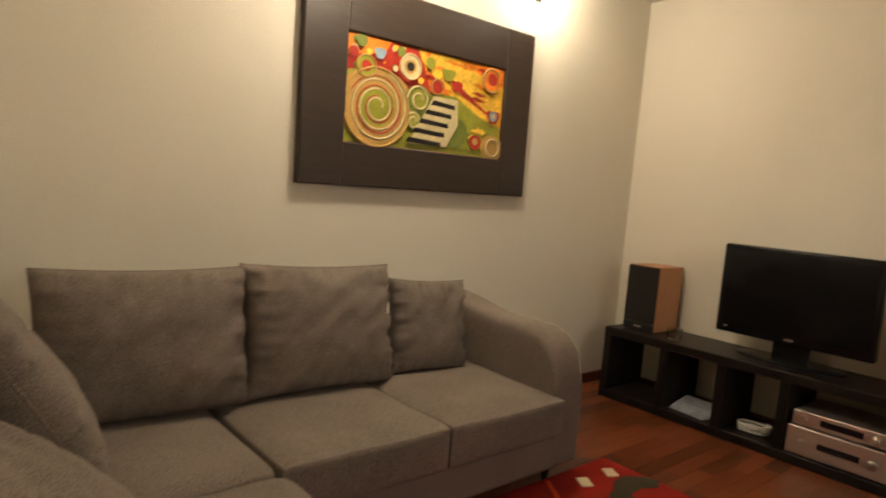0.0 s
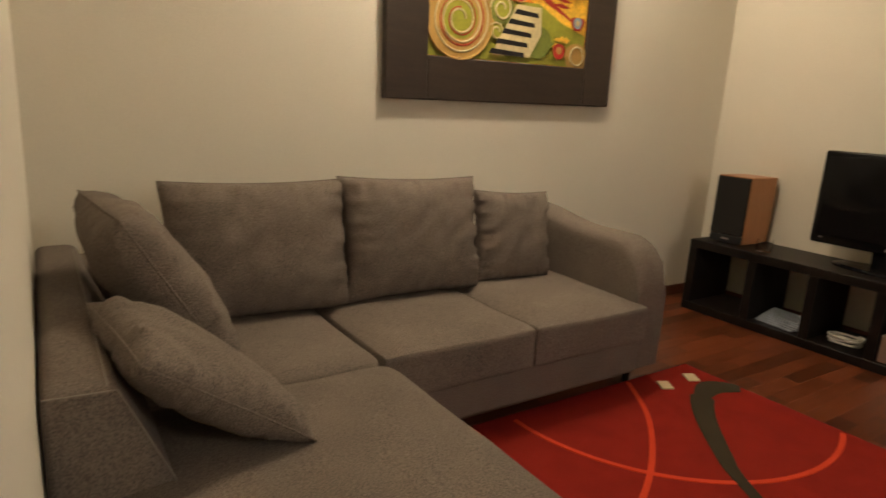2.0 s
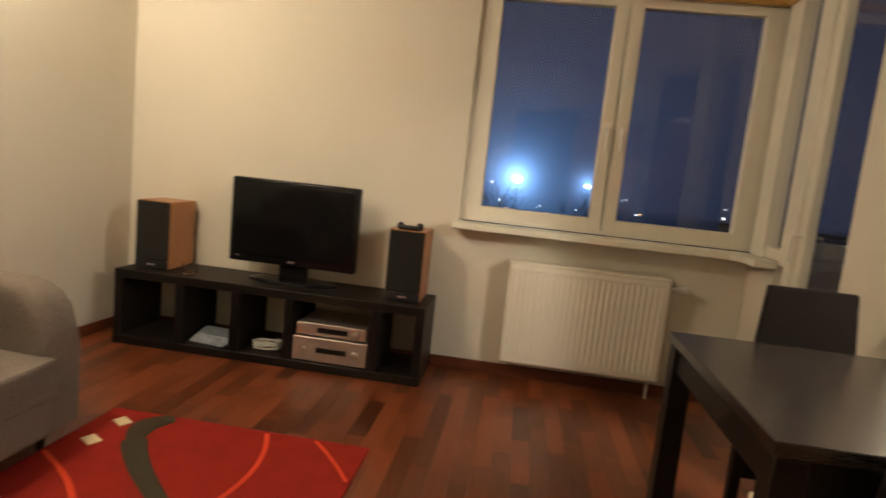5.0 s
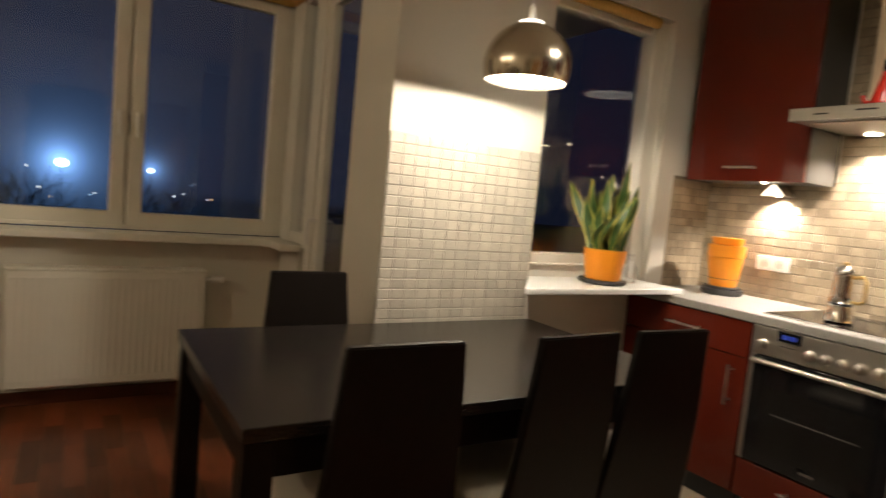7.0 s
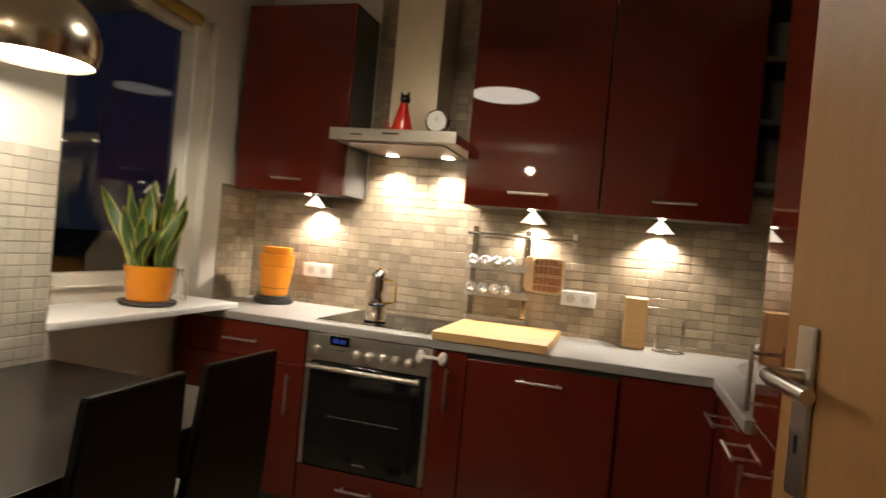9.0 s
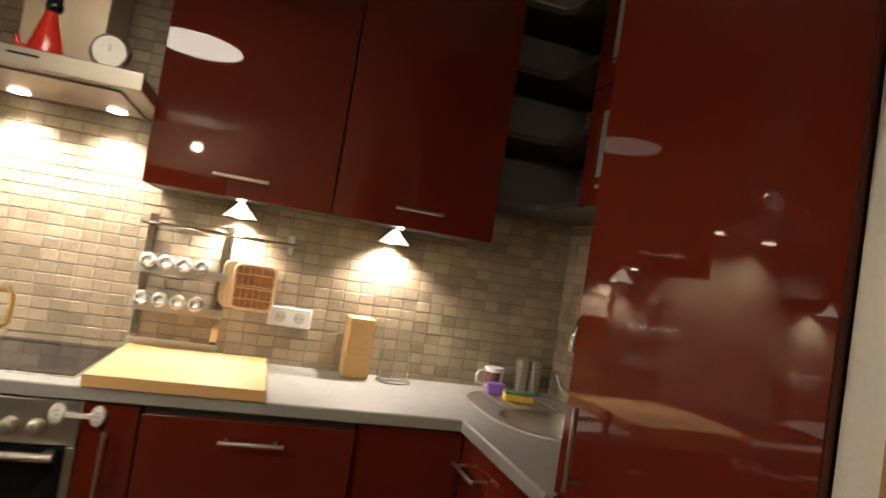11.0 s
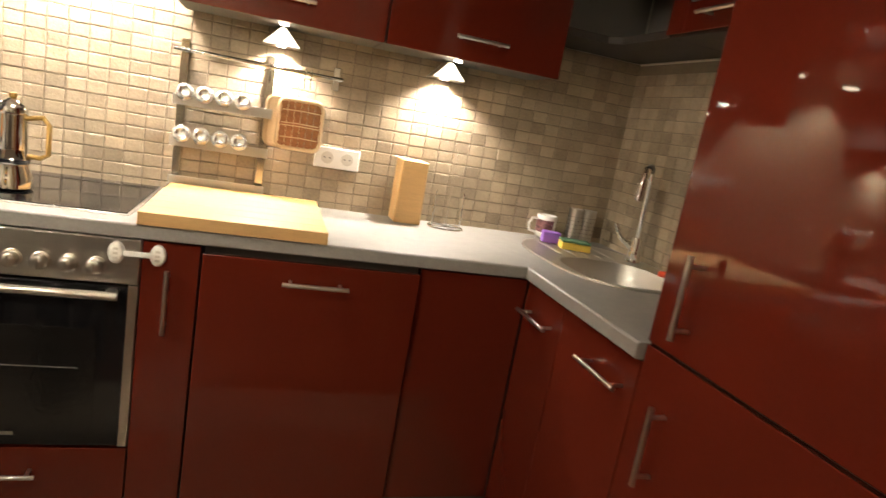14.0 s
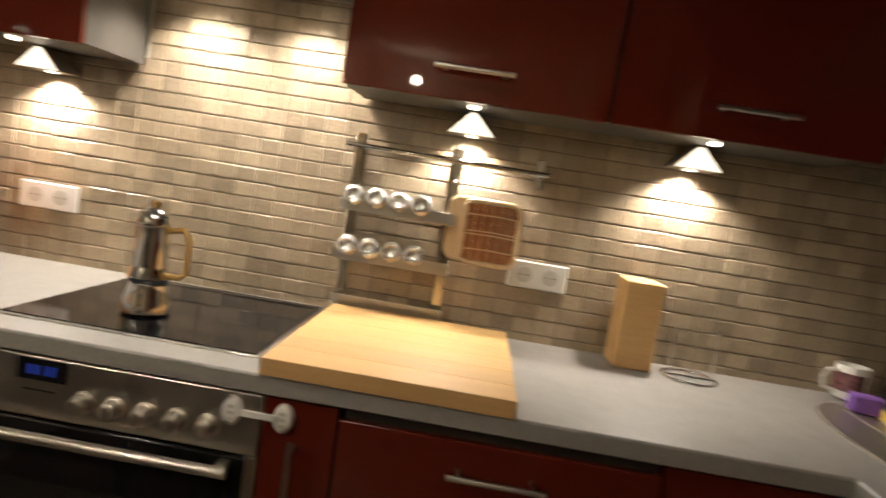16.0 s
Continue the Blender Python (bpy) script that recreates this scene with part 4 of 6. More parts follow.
for r, z in [(r * 0.955, z - 0.006) for r, z in rings[1:]]:
    ring = [bm.verts.new((LX + r * math.cos(2 * math.pi * i / 48), LY + r * math.sin(2 * math.pi * i / 48), LZ + z)) for i in range(48)]
    if prev:
        for i in range(48):
            bm.faces.new((prev[i], ring[i], ring[(i + 1) % 48], prev[(i + 1) % 48]))
    prev = ring
part("lining", bm, LAMP_INSIDE, pend, "white inner lining")
CAP_GLOW = glowing("lamp_cap_lit", (1.0, 0.90, 0.74), 5)
part("cap", turned([(0.046, 0.205), (0.046, 0.211), (0.020, 0.216), (0, 0.216)], (LX, LY, LZ), 24), CAP_GLOW, pend, "lit white cap")
part("cord_grip", turned([(0.014, 0.215), (0.013, 0.262), (0.006, 0.272), (0, 0.272)], (LX, LY, LZ), 16), PLASTIC_WHITE, pend)
part("cord", tube([(LX, LY, LZ + 0.265), (LX, LY, TOP)], 0.004, 8), PLASTIC_WHITE, pend)
part("bulb", ball((LX, LY, LZ + 0.032), 0.026, None, 1.0, 16), BULB, pend)

CEIL_GLOW = glowing("ceiling_lamp_diffuser", (1.0, 0.90, 0.74), 38)
cl = thing("ceiling_lamp", (1.40, -1.41, 2.23), "round white hanging kitchen lamp, lit", "lamp")
part("shade", turned([(0.212, 0.004), (0.215, 0.006), (0.205, 0.07), (0.05, 0.11), (0, 0.11)], (1.40, -1.41, 2.23), 40), LAMP_INSIDE, cl)
part("diffuser", turned([(0.0, 0.0), (0.15, 0.0005), (0.208, 0.0035), (0, 0.0036)], (1.40, -1.41, 2.23), 40), CEIL_GLOW, cl, "lit white diffuser")
part("stem", tube([(1.40, -1.41, 2.335), (1.40, -1.41, TOP)], 0.008, 8), PLASTIC_WHITE, cl)

# ---- kitchen ----
FY, FX = -2.0, 0.240   # faces of the fronts along the back wall and along the side wall


def bar_handle(parent, p0, p1, out, r=0.006):
    """A steel bar handle between two points, standing off the front in the direction out."""
    a, b_ = Vector(p0), Vector(p1)
    o = Vector(out)
    bm = tube([a, b_], r, 10)
    d = (b_ - a)
    for k in (0.12, 0.88):
        q = a + d * k
        tube([q, q - o * 0.036], r * 0.8, 8, bm=bm)
    return part("handle", bm, STEEL, parent, "brushed steel bar handle")


def front_s(name, x0, x1, z0, z1, parent, y=FY, handle=None, mat=None):
    """A front of the units along the back wall, facing +y."""
    f = part(name, bx(x0 + 0.0015, x1 - 0.0015, y - 0.019, y, z0 + 0.0015, z1 - 0.0015, 0.002), mat or RED_GLOSS, parent)
    if handle:
        hx0, hz0, hx1, hz1 = handle
        bar_handle(f, (hx0, y + 0.038, hz0), (hx1, y + 0.038, hz1), (0, 1, 0))
    return f


def front_w(name, y0, y1, z0, z1, parent, x=FX, handle=None):
    """A front of the units along the side wall, facing +x."""
    f = part(name, bx(x - 0.019, x, y0 + 0.0015, y1 - 0.0015, z0 + 0.0015, z1 - 0.0015, 0.002), RED_GLOSS, parent)
    if handle:
        hy0, hz0, hy1, hz1 = handle
        bar_handle(f, (x + 0.038, hy0, hz0), (x + 0.038, hy1, hz1), (1, 0, 0))
    return f


def base_unit(x0, x1, label):
    u = thing("base_cabinet", ((x0 + x1) / 2, -2.3, 0), label, "cabinet", "kitchen base cabinets")
    part("body", bx(x0 + 0.001, x1 - 0.001, YS + 0.02, FY - 0.02, 0.10, 0.861), CARCASS, u)
    part("plinth", bx(x0, x1, FY - 0.06, FY - 0.045, 0.0, 0.098), BLACK, u)
    return u


u = base_unit(1.925, 2.61, "dark red gloss base cabinet with a drawer")
front_s("drawer", 1.928, 2.62, 0.70, 0.858, u, handle=(2.16, 0.782, 2.337, 0.782))
front_s("door", 1.928, 2.62, 0.10, 0.70, u, handle=(1.99, 0.48, 1.99, 0.66))
u = base_unit(1.19, 1.328, "narrow dark red gloss base cabinet beside the oven")
front_s("door", 1.188, 1.33, 0.10, 0.858, u, handle=(1.262, 0.618, 1.262, 0.792))
u = thing("dishwasher", (0.885, -2.3, 0), "built-in dishwasher behind a dark red gloss front", "dishwasher")
part("body", bx(0.59, 1.18, YS + 0.02, FY - 0.02, 0.10, 0.861), CARCASS, u)
part("plinth", bx(0.587, 1.188, FY - 0.06, FY - 0.045, 0.0, 0.098), BLACK, u)
front_s("door", 0.587, 1.185, 0.10, 0.842, u, y=FY + 0.010, handle=(0.795, 0.787, 0.975, 0.787))
u = thing("corner_cabinet", (0.35, -2.3, 0), "dark red gloss corner base cabinet", "cabinet", "kitchen base cabinets")
part("body", bx(XK + 0.02, 0.58, YS + 0.02, FY - 0.02, 0.10, 0.72), CARCASS, u)
part("plinth", bx(FX - 0.05, 0.587, FY - 0.06, FY - 0.045, 0.0, 0.098), BLACK, u)
front_s("panel", FX - 0.0, 0.585, 0.10, 0.858, u, y=FY - 0.004)


def side_unit(y0, y1, label, handle):
    s = thing("base_cabinet", (0, (y0 + y1) / 2, 0), label, "cabinet", "kitchen base cabinets")
    part("body", bx(XK + 0.02, FX - 0.02, y0 + 0.001, y1 - 0.001, 0.10, 0.72), CARCASS, s)
    part("plinth", bx(FX - 0.06, FX - 0.045, y0, y1, 0.0, 0.098), BLACK, s)
    front_w("door", y0, y1, 0.10, 0.858, s, handle=handle)


side_unit(-1.999, -1.75, "dark red gloss base cabinet in the corner by the sink", (-1.965, 0.775, -1.78, 0.775))
side_unit(-1.75, -1.391, "dark red gloss base cabinet under the sink", (-1.594, 0.78, -1.414, 0.78))

# fridge in a tall unit
fridge = thing("tall_fridge_cabinet", (-0.05, -1.04, 0), "tall dark red gloss cabinet with built-in fridge", "cabinet")
part("body", bx(XK + 0.01, 0.222, -1.383, -0.750, 0.08, 2.45), CARCASS, fridge)
part("side_panel", bx(XK + 0.01, 0.230, -1.390, -1.3835, 0.0, 2.45), RED_GLOSS, fridge)
part("plinth", bx(0.180, 0.195, -1.380, -0.752, 0.0, 0.098), BLACK, fridge)
front_w("door", -1.386, -0.748, 0.10, 0.903, fridge, x=0.243, handle=(-1.275, 0.637, -1.275, 0.809))
front_w("door", -1.386, -0.748, 0.908, 2.45, fridge, x=0.243, handle=(-1.275, 0.950, -1.275, 1.118))

# worktop in one piece round the corner
def squircle(cx, cy, rx, ry, z, p=2.6, k=64):
    """An oval a little fuller than an ellipse."""
    out = []
    for i in range(k):
        a = 2 * math.pi * i / k
        c, s_ = math.cos(a), math.sin(a)
        out.append((cx + rx * math.copysign(abs(c) ** (2 / p), c), cy + ry * math.copysign(abs(s_) ** (2 / p), s_), z))
    return out


WX, WY = 0.252, -1.998   # the worktop's front edges
BX, BY, BRX, BRY = -0.085, -2.035, 0.178, 0.182   # the sink's bowl
hole = [(x, y) for x, y, z in squircle(BX, BY, BRX + 0.003, BRY + 0.003, 0.0)]
hole = [hole[(32 - i) % 64] for i in range(65)]
wt = prism([(XK + 0.004, YS + 0.004), (2.648, YS + 0.004), (2.648, WY), (WX, WY), (WX, -1.393), (XK + 0.004, -1.393), (XK + 0.004, BY)] + hole[:-1] + [(hole[-1][0], BY - 0.0002), (XK + 0.004, BY - 0.0002)], 0.862, 0.90)
wtop = thing("worktop", (1.2, -2.3, 0.862), "grey stone-look laminate worktop round the corner", "worktop")
part("board", wt, WORKTOP, wtop)
for p0, p1 in (((2.648, WY), (WX + 0.0005, WY)), ((WX + 0.0005, WY), (WX + 0.0005, -1.393))):
    d = (Vector(p1) - Vector(p0)).normalized()
    o = Vector((d.y, -d.x))
    sec = [(0.0, -0.019), (0.003, -0.019), (0.006, -0.016), (0.006, 0.014), (0.0045, 0.0175), (0.0, 0.019)]
    eb = bmesh.new()
    ends = [[eb.verts.new((q[0] + o.x * w, q[1] + o.y * w, 0.881 + h)) for w, h in sec] for q in (p0, p1)]
    for k in range(len(sec)):
        eb.faces.new((ends[0][k], ends[0][(k + 1) % len(sec)], ends[1][(k + 1) % len(sec)], ends[1][k]))
    eb.faces.new(ends[0][::-1]), eb.faces.new(ends[1])
    bmesh.ops.recalc_face_normals(eb, faces=eb.faces[:])
    part("edge", eb, WORKTOP, wtop)

# oven
ov = thing("oven", (1.627, -2.3, 0.1), "steel built-in oven with black glass door", "oven")
OX0, OX1 = 1.332, 1.922
part("body", bx(OX0, OX1, YS + 0.03, -2.02, 0.10, 0.861), CARCASS, ov)
OY = -1.996   # the face of the controls and the door
pan = part("control_panel", bx(OX0, OX1, OY - 0.022, OY, 0.737, 0.858, 0.003), STEEL, ov)
for kx in [1.872] + [1.432 + 0.0615 * k for k in range(5)]:
    kn = turned([(0.0235, 0), (0.0235, 0.004), (0.019, 0.006), (0.0175, 0.026), (0.0145, 0.029), (0, 0.029)], (0, 0, 0), 24)
    bmesh.ops.transform(kn, matrix=pose(kx, OY, 0.782, -90, 0, 0), verts=kn.verts[:])
    knob = part("knob", kn, STEEL, pan, "round steel knob")
    part("grip", bx(kx - 0.003, kx + 0.003, OY + 0.026, OY + 0.0315, 0.768, 0.796, 0.001), STEEL, knob)
dsp = part("display", bx(1.715, 1.812, OY - 0.002, OY + 0.0015, 0.811, 0.853), GLOSS_BLACK, pan)
for dx, w in ((1.788, 0.011), (1.773, 0.011), (1.754, 0.011), (1.740, 0.008)):
    part("digit", bx(dx - w / 2, dx + w / 2, OY + 0.001, OY + 0.002, 0.822, 0.841), DISPLAY, dsp, "glowing blue digit")
part("maker_mark", bx(1.735, 1.80, OY - 0.001, OY + 0.0008, 0.790, 0.793), BLACK, pan)
odoor = part("oven_door", bx(OX0 + 0.022, OX1 - 0.022, OY - 0.024, OY - 0.001, 0.275, 0.731, 0.003), GLOSS_BLACK, ov, "black glass door")
for x0 in (OX0, OX1 - 0.024):
    part("trim", bx(x0, x0 + 0.024, OY - 0.024, OY - 0.003, 0.272, 0.733, 0.002), STEEL, ov)
INSIDE = material("oven_inside", (0.010, 0.0095, 0.009), 0.15)
part("window", bx(1.42, 1.835, OY - 0.0015, OY + 0.0002, 0.33, 0.61, 0.0), INSIDE, odoor, "dim oven window")
part("oven_rack", tube([(1.46, OY + 0.0006, 0.50), (1.795, OY + 0.0006, 0.50)], 0.0012, 6), GREY_PANEL, odoor)
hb = tube([(1.372, OY + 0.040, 0.716), (1.885, OY + 0.040, 0.716)], 0.011, 12)
for hx in (1.39, 1.867):
    bx(hx - 0.012, hx + 0.012, OY - 0.002, OY + 0.040, 0.707, 0.724, 0.004, bm=hb)
part("handle", hb, STEEL, odoor, "steel bar handle")
part("badge", bx(1.60, 1.655, OY - 0.0012, OY + 0.0005, 0.305, 0.314), STEEL, odoor)
drw = part("drawer", bx(OX0, OX1, -2.019, -2.0, 0.10, 0.266, 0.002), RED_GLOSS, ov, "dark red gloss drawer front")
bar_handle(drw, (1.54, -1.964, 0.20), (1.71, -1.964, 0.20), (0, 1, 0))

# child lock on the oven
lock = thing("child_lock", (1.34, OY, 0.78), "white plastic child safety strap across the oven's edge", "lock")
for lx, ly in ((1.387, OY), (1.290, -2.0)):
    lb = turned([(0.0195, 0), (0.0195, 0.008), (0.015, 0.014), (0, 0.014)], (0, 0, 0), 24)
    bmesh.ops.transform(lb, matrix=pose(lx, ly, 0.822, -90, 0, 0) @ Matrix.Diagonal((1, 1.45, 1, 1)), verts=lb.verts[:])
    pad = part("pad", lb, PLASTIC_WHITE, lock)
    for q in (-0.012, 0.0, 0.012):
        part("notch", bx(lx - 0.006, lx + 0.006, ly + 0.0135, ly + 0.0148, 0.822 + q - 0.003, 0.822 + q + 0.003), RECESS_SHADE, pad)
part("strap", bx(1.296, 1.382, -1.991, -1.986, 0.815, 0.829, 0.002), PLASTIC_WHITE, lock)

# hob
hob = thing("hob", (1.65, -2.33, 0.90), "black glass induction hob with steel rim", "hob")
part("rim", bx(1.378, 1.935, -2.585, -2.075, 0.899, 0.904, 0.002), STEEL, hob)
part("glass_top", bx(1.385, 1.928, -2.578, -2.083, 0.9035, 0.9065, 0.0012), GLOSS_BLACK, hob)

# upper cabinets
UY, UZ0, UZ1 = -2.325, 1.492, 2.45


def upper(x0, x1, handle, label, z0=UZ0):
    c = thing("wall_cabinet", ((x0 + x1) / 2, UY - 0.15, z0), label, "cabinet", "kitchen wall cabinets")
    part("body", bx(x0 + 0.001, x1 - 0.001, YS + 0.015, UY - 0.02, z0 + 0.004, UZ1 - 0.002), SIDE_PANEL, c, "dark grey cabinet body")
    f = part("door", bx(x0 + 0.0015, x1 - 0.0015, UY - 0.019, UY, z0, UZ1, 0.002), RED_GLOSS, c)
    bar_handle(f, (handle[0], UY + 0.036, 1.557), (handle[1], UY + 0.036, 1.557), (0, 1, 0))
    return c


upper(1.98, 2.605, (2.20, 2.37), "dark red gloss wall cabinet beside the hood")
upper(0.738, 1.353, (0.961, 1.14), "dark red gloss wall cabinet over the spice rack")
upper(0.128, 0.735, (0.341, 0.518), "dark red gloss wall cabinet over the worktop")
# glazed cabinet on the side wall
wc = thing("glazed_wall_cabinet", (-0.2, -1.68, 1.65), "red wall cabinet with two frosted glass flap doors", "cabinet")
part("body", bx(XK + 0.012, -0.07, -2.03, -1.393, 1.645, 2.45), CARCASS, wc)
FROST = material("frosted_pane", (0.24, 0.27, 0.26), 0.35, vary=0.05)
for z0, z1 in ((1.65, 2.045), (2.05, 2.445)):
    d = bx(-0.07, -0.05, -2.03, -1.95, z0, z1, 0.002)
    bx(-0.07, -0.05, -1.473, -1.393, z0, z1, 0.002, bm=d)
    bx(-0.07, -0.05, -1.95, -1.473, z0, z0 + 0.085, 0.002, bm=d)
    bx(-0.07, -0.05, -1.95, -1.473, z1 - 0.085, z1, 0.002, bm=d)
    d = part("door", d, RED_GLOSS, wc)
    part("pane", bx(-0.066, -0.056, -1.952, -1.471, z0 + 0.083, z1 - 0.083), FROST, d, "frosted glass pane")
    bar_handle(d, (-0.014, -1.86, z0 + 0.04), (-0.014, -1.68, z0 + 0.04), (1, 0, 0))
# open corner shelves
cs = thing("corner_shelf", (-0.1, -2.4, 1.65), "dark open corner shelves with grey back panels", "shelf")
outline = [(XK + 0.012, YS + 0.012), (0.126, YS + 0.012), (0.126, UY - 0.01), (-0.03, UY - 0.01), (-0.065, UY + 0.03), (-0.065, -2.032), (XK + 0.012, -2.032)]
for z in (1.645, 1.905, 2.165, 2.425):
    part("board", prism(outline, z, z + 0.025, 0.002), CARCASS, cs)
part("back_panel", bx(XK + 0.022, 0.124, YS + 0.008, YS + 0.016, 1.67, 2.425), GREY_PANEL, cs)
part("back_panel", bx(XK + 0.006, XK + 0.014, YS + 0.016, -2.034, 1.67, 2.425), GREY_PANEL, cs)

# hood
# steel for the chimney, the lit living room's warm reflection put into its colour
WARM_LIT_STEEL = material("warm_lit_steel", (0.74, 0.64, 0.50), 0.34, 1.0, vary=0.08, fine=200, bump=0.04, stretch=(30, 30, 1))
hood = thing("cooker_hood", (1.65, -2.35, 1.75), "brushed steel chimney cooker hood with lights on", "hood")
part("front_panel", bx(1.35, 1.963, -2.128, -2.107, 1.735, 1.79, 0.003), STEEL, hood)
part("canopy", bx(1.352, 1.961, YS + 0.012, -2.128, 1.738, 1.782, 0.004), STEEL, hood)
part("chimney", bx(1.535, 1.775, YS + 0.012, -2.35, 1.782, TOP - 0.002, 0.003), WARM_LIT_STEEL, hood)
part("filter", bx(1.42, 1.89, -2.56, -2.17, 1.73, 1.737, 0.002), SILVER, hood)
for hx in (1.5, 1.80):
    part("lamp", turned([(0.030, 0), (0.030, 0.006), (0, 0.006)], (hx, -2.50, 1.724), 20), BULB, hood, "lit round lamp")
part("badge", bx(1.62, 1.70, -2.1072, -2.106, 1.765, 1.772), BLACK, hood)
part("switches", bx(1.80, 1.86, -2.1072, -2.106, 1.758, 1.764), BLACK, hood)

# spot lamps under the wall cabinets
DIFFUSER = glowing("spot_diffuser", (1.0, 0.88, 0.68), 5.0)
LAMP_CASE = material("spot_case", (0.72, 0.66, 0.56), 0.4, 0.6, bump=0)
for cx in (2.22, 1.045, 0.465):
    sp = thing("cabinet_spot", (cx, -2.52, 1.435), "triangular steel under-cabinet spot, lit", "lamp", "cabinet spots")
    tri = lambda k, y0, y1: prism([(-0.062 * k, 0.0), (0.062 * k, 0.0), (0.008 * k, 0.058 * k), (-0.008 * k, 0.058 * k)], y0, y1, 0.0015, matrix=Matrix.Translation((cx, 0, 1.436)) @ Matrix(((1, 0, 0, 0), (0, 0, 1, 0), (0, 1, 0, 0), (0, 0, 0, 1))))
    part("case", tri(1.0, -2.60, -2.505), LAMP_CASE, sp)
    part("diffuser", tri(0.94, -2.506, -2.5015), DIFFUSER, sp, "lit triangular diffuser")
    part("lens", turned([(0.014, 0), (0.014, 0.002), (0, 0.002)], (cx, -2.565, 1.434), 20), BULB, sp, "lit lens")
    part("puck", turned([(0.011, 0), (0.013, 0.002), (0.013, 0.0065), (0, 0.0065)], (cx, -2.42, 1.4892), 20), BULB, sp, "lit round puck under the cabinet")

# sockets
for x0, x1 in ((2.138, 2.312), (0.724, 0.888)):
    so = thing("wall_socket", ((x0 + x1) / 2, YS, 1.09), "white double wall socket on the tiles", "socket", "sockets")
    plate = part("plate", bx(x0, x1, YS + 0.006, YS + 0.018, 1.050, 1.126, 0.004), PLASTIC_WHITE, so)
    for k in (0.28, 0.72):
        cx = x0 + (x1 - x0) * k
        ring = turned([(0.0, 0), (0.019, 0), (0.021, 0.002), (0.022, 0.003), (0.0, 0.0032)], (0, 0, 0), 24)
        bmesh.ops.transform(ring, matrix=pose(cx, YS + 0.0165, 1.088, -90, 0, 0), verts=ring.verts[:])
        o = part("outlet", ring, RECESS_SHADE, plate)
        for q in (-0.0095, 0.0095):
            pin = turned([(0.0026, 0), (0.0026, 0.0006), (0, 0.0006)], (0, 0, 0), 10)
            bmesh.ops.transform(pin, matrix=pose(cx + q, YS + 0.0195, 1.088, -90, 0, 0), verts=pin.verts[:])
            part("pin_hole", pin, BLACK, o, "dark pin hole")

# ---- small things in the kitchen ----
WT = 0.9005
cb = thing("cutting_board", (1.1, -2.26, WT), "thick pale beech cutting board on the worktop", "cutting board")
for i in range(6):
    y0 = -2.53 + 0.0905 * i
    part("stave", bx(0.868, 1.345, y0, y0 + 0.0903, WT, WT + 0.034, 0.0015), BEECH, cb)

kb = thing("knife_block", (0.55, -2.54, WT), "slim light beech knife block", "knife block")
kbm = bx(0.486, 0.586, -2.60, -2.49, WT, WT + 0.230, 0.004)
part("block", kbm, BEECH, kb)

# moka pot
pot = thing("coffee_pot", (1.69, -2.2, 0.907), "polished steel coffee pot with brass handle on the hob", "coffee pot")
PXY = (1.705, -2.235)
part("body", turned([(0.046, 0), (0.053, 0.006), (0.051, 0.035), (0.040, 0.066), (0.042, 0.078), (0.047, 0.084), (0.043, 0.091), (0.037, 0.108), (0.0365, 0.20), (0.039, 0.206), (0.031, 0.228), (0.012, 0.240), (0, 0.241)], (*PXY, 0.907), 32), CHROME, pot)
BRASS = material("brass", (0.62, 0.40, 0.14), 0.3, 1.0, vary=0.05, bump=0)
part("lid_knob", turned([(0.005, 0), (0.010, 0.006), (0.009, 0.014), (0, 0.017)], (*PXY, 1.147), 16), BRASS, pot, "brass lid knob")
part("handle", tube([(1.672, -2.23, 1.10), (1.63, -2.225, 1.108), (1.616, -2.225, 1.09), (1.616, -2.225, 1.01), (1.635, -2.227, 0.998), (1.670, -2.23, 1.0)], 0.007, 8), BRASS, pot, "brass handle")

# canister stack: orange pots nested upside on a dark saucer
can = thing("stacked_pots", (2.39, -2.45, WT), "stack of orange glazed flower pots on dark saucer", "flower pot")
part("saucer", turned([(0.095, 0), (0.102, 0.012), (0.104, 0.03), (0.098, 0.03), (0.0, 0.028)], (2.385, -2.44, WT), 40), DARK_SAUCER, can)
part("saucer", turned([(0.082, 0), (0.09, 0.004), (0.092, 0.014), (0, 0.014)], (2.385, -2.44, WT + 0.029), 40), DARK_SAUCER, can)
zz = WT + 0.043
for r0, r1, h in ((0.068, 0.088, 0.152), (0.091, 0.094, 0.066), (0.076, 0.080, 0.038)):
    part("pot", turned([(r0 * 0.95, 0), (r0, 0.005), (r1, h - 0.006), (r1, h), (r1 * 0.9, h), (0, h - 0.003)], (2.385, -2.44, zz), 40), ORANGE, can)
    zz += h
part("ring", turned([(0.0725, 0), (0.0735, 0.001), (0.0735, 0.003), (0.0725, 0.004)], (2.385, -2.44, WT + 0.082), 40), DARK_SAUCER, can)
# snake plant
plant = thing("potted_plant", (2.515, -1.68, 0.93), "snake plant in an orange glazed pot on saucer", "plant")
part("saucer", turned([(0.10, 0), (0.112, 0.006), (0.115, 0.020), (0.108, 0.020), (0, 0.018)], (2.515, -1.68, 0.93), 40), DARK_SAUCER, plant)
part("pot", turned([(0.080, 0), (0.084, 0.005), (0.089, 0.040), (0.090, 0.041), (0.101, 0.140), (0.1015, 0.147), (0.094, 0.147), (0.091, 0.130), (0, 0.129)], (2.515, -1.68, 0.949), 40), ORANGE, plant)
part("soil", turned([(0.090, 0.129), (0.05, 0.135), (0, 0.138)], (2.515, -1.68, 0.949), 24), SOIL, plant)
rnd = random.Random(5)
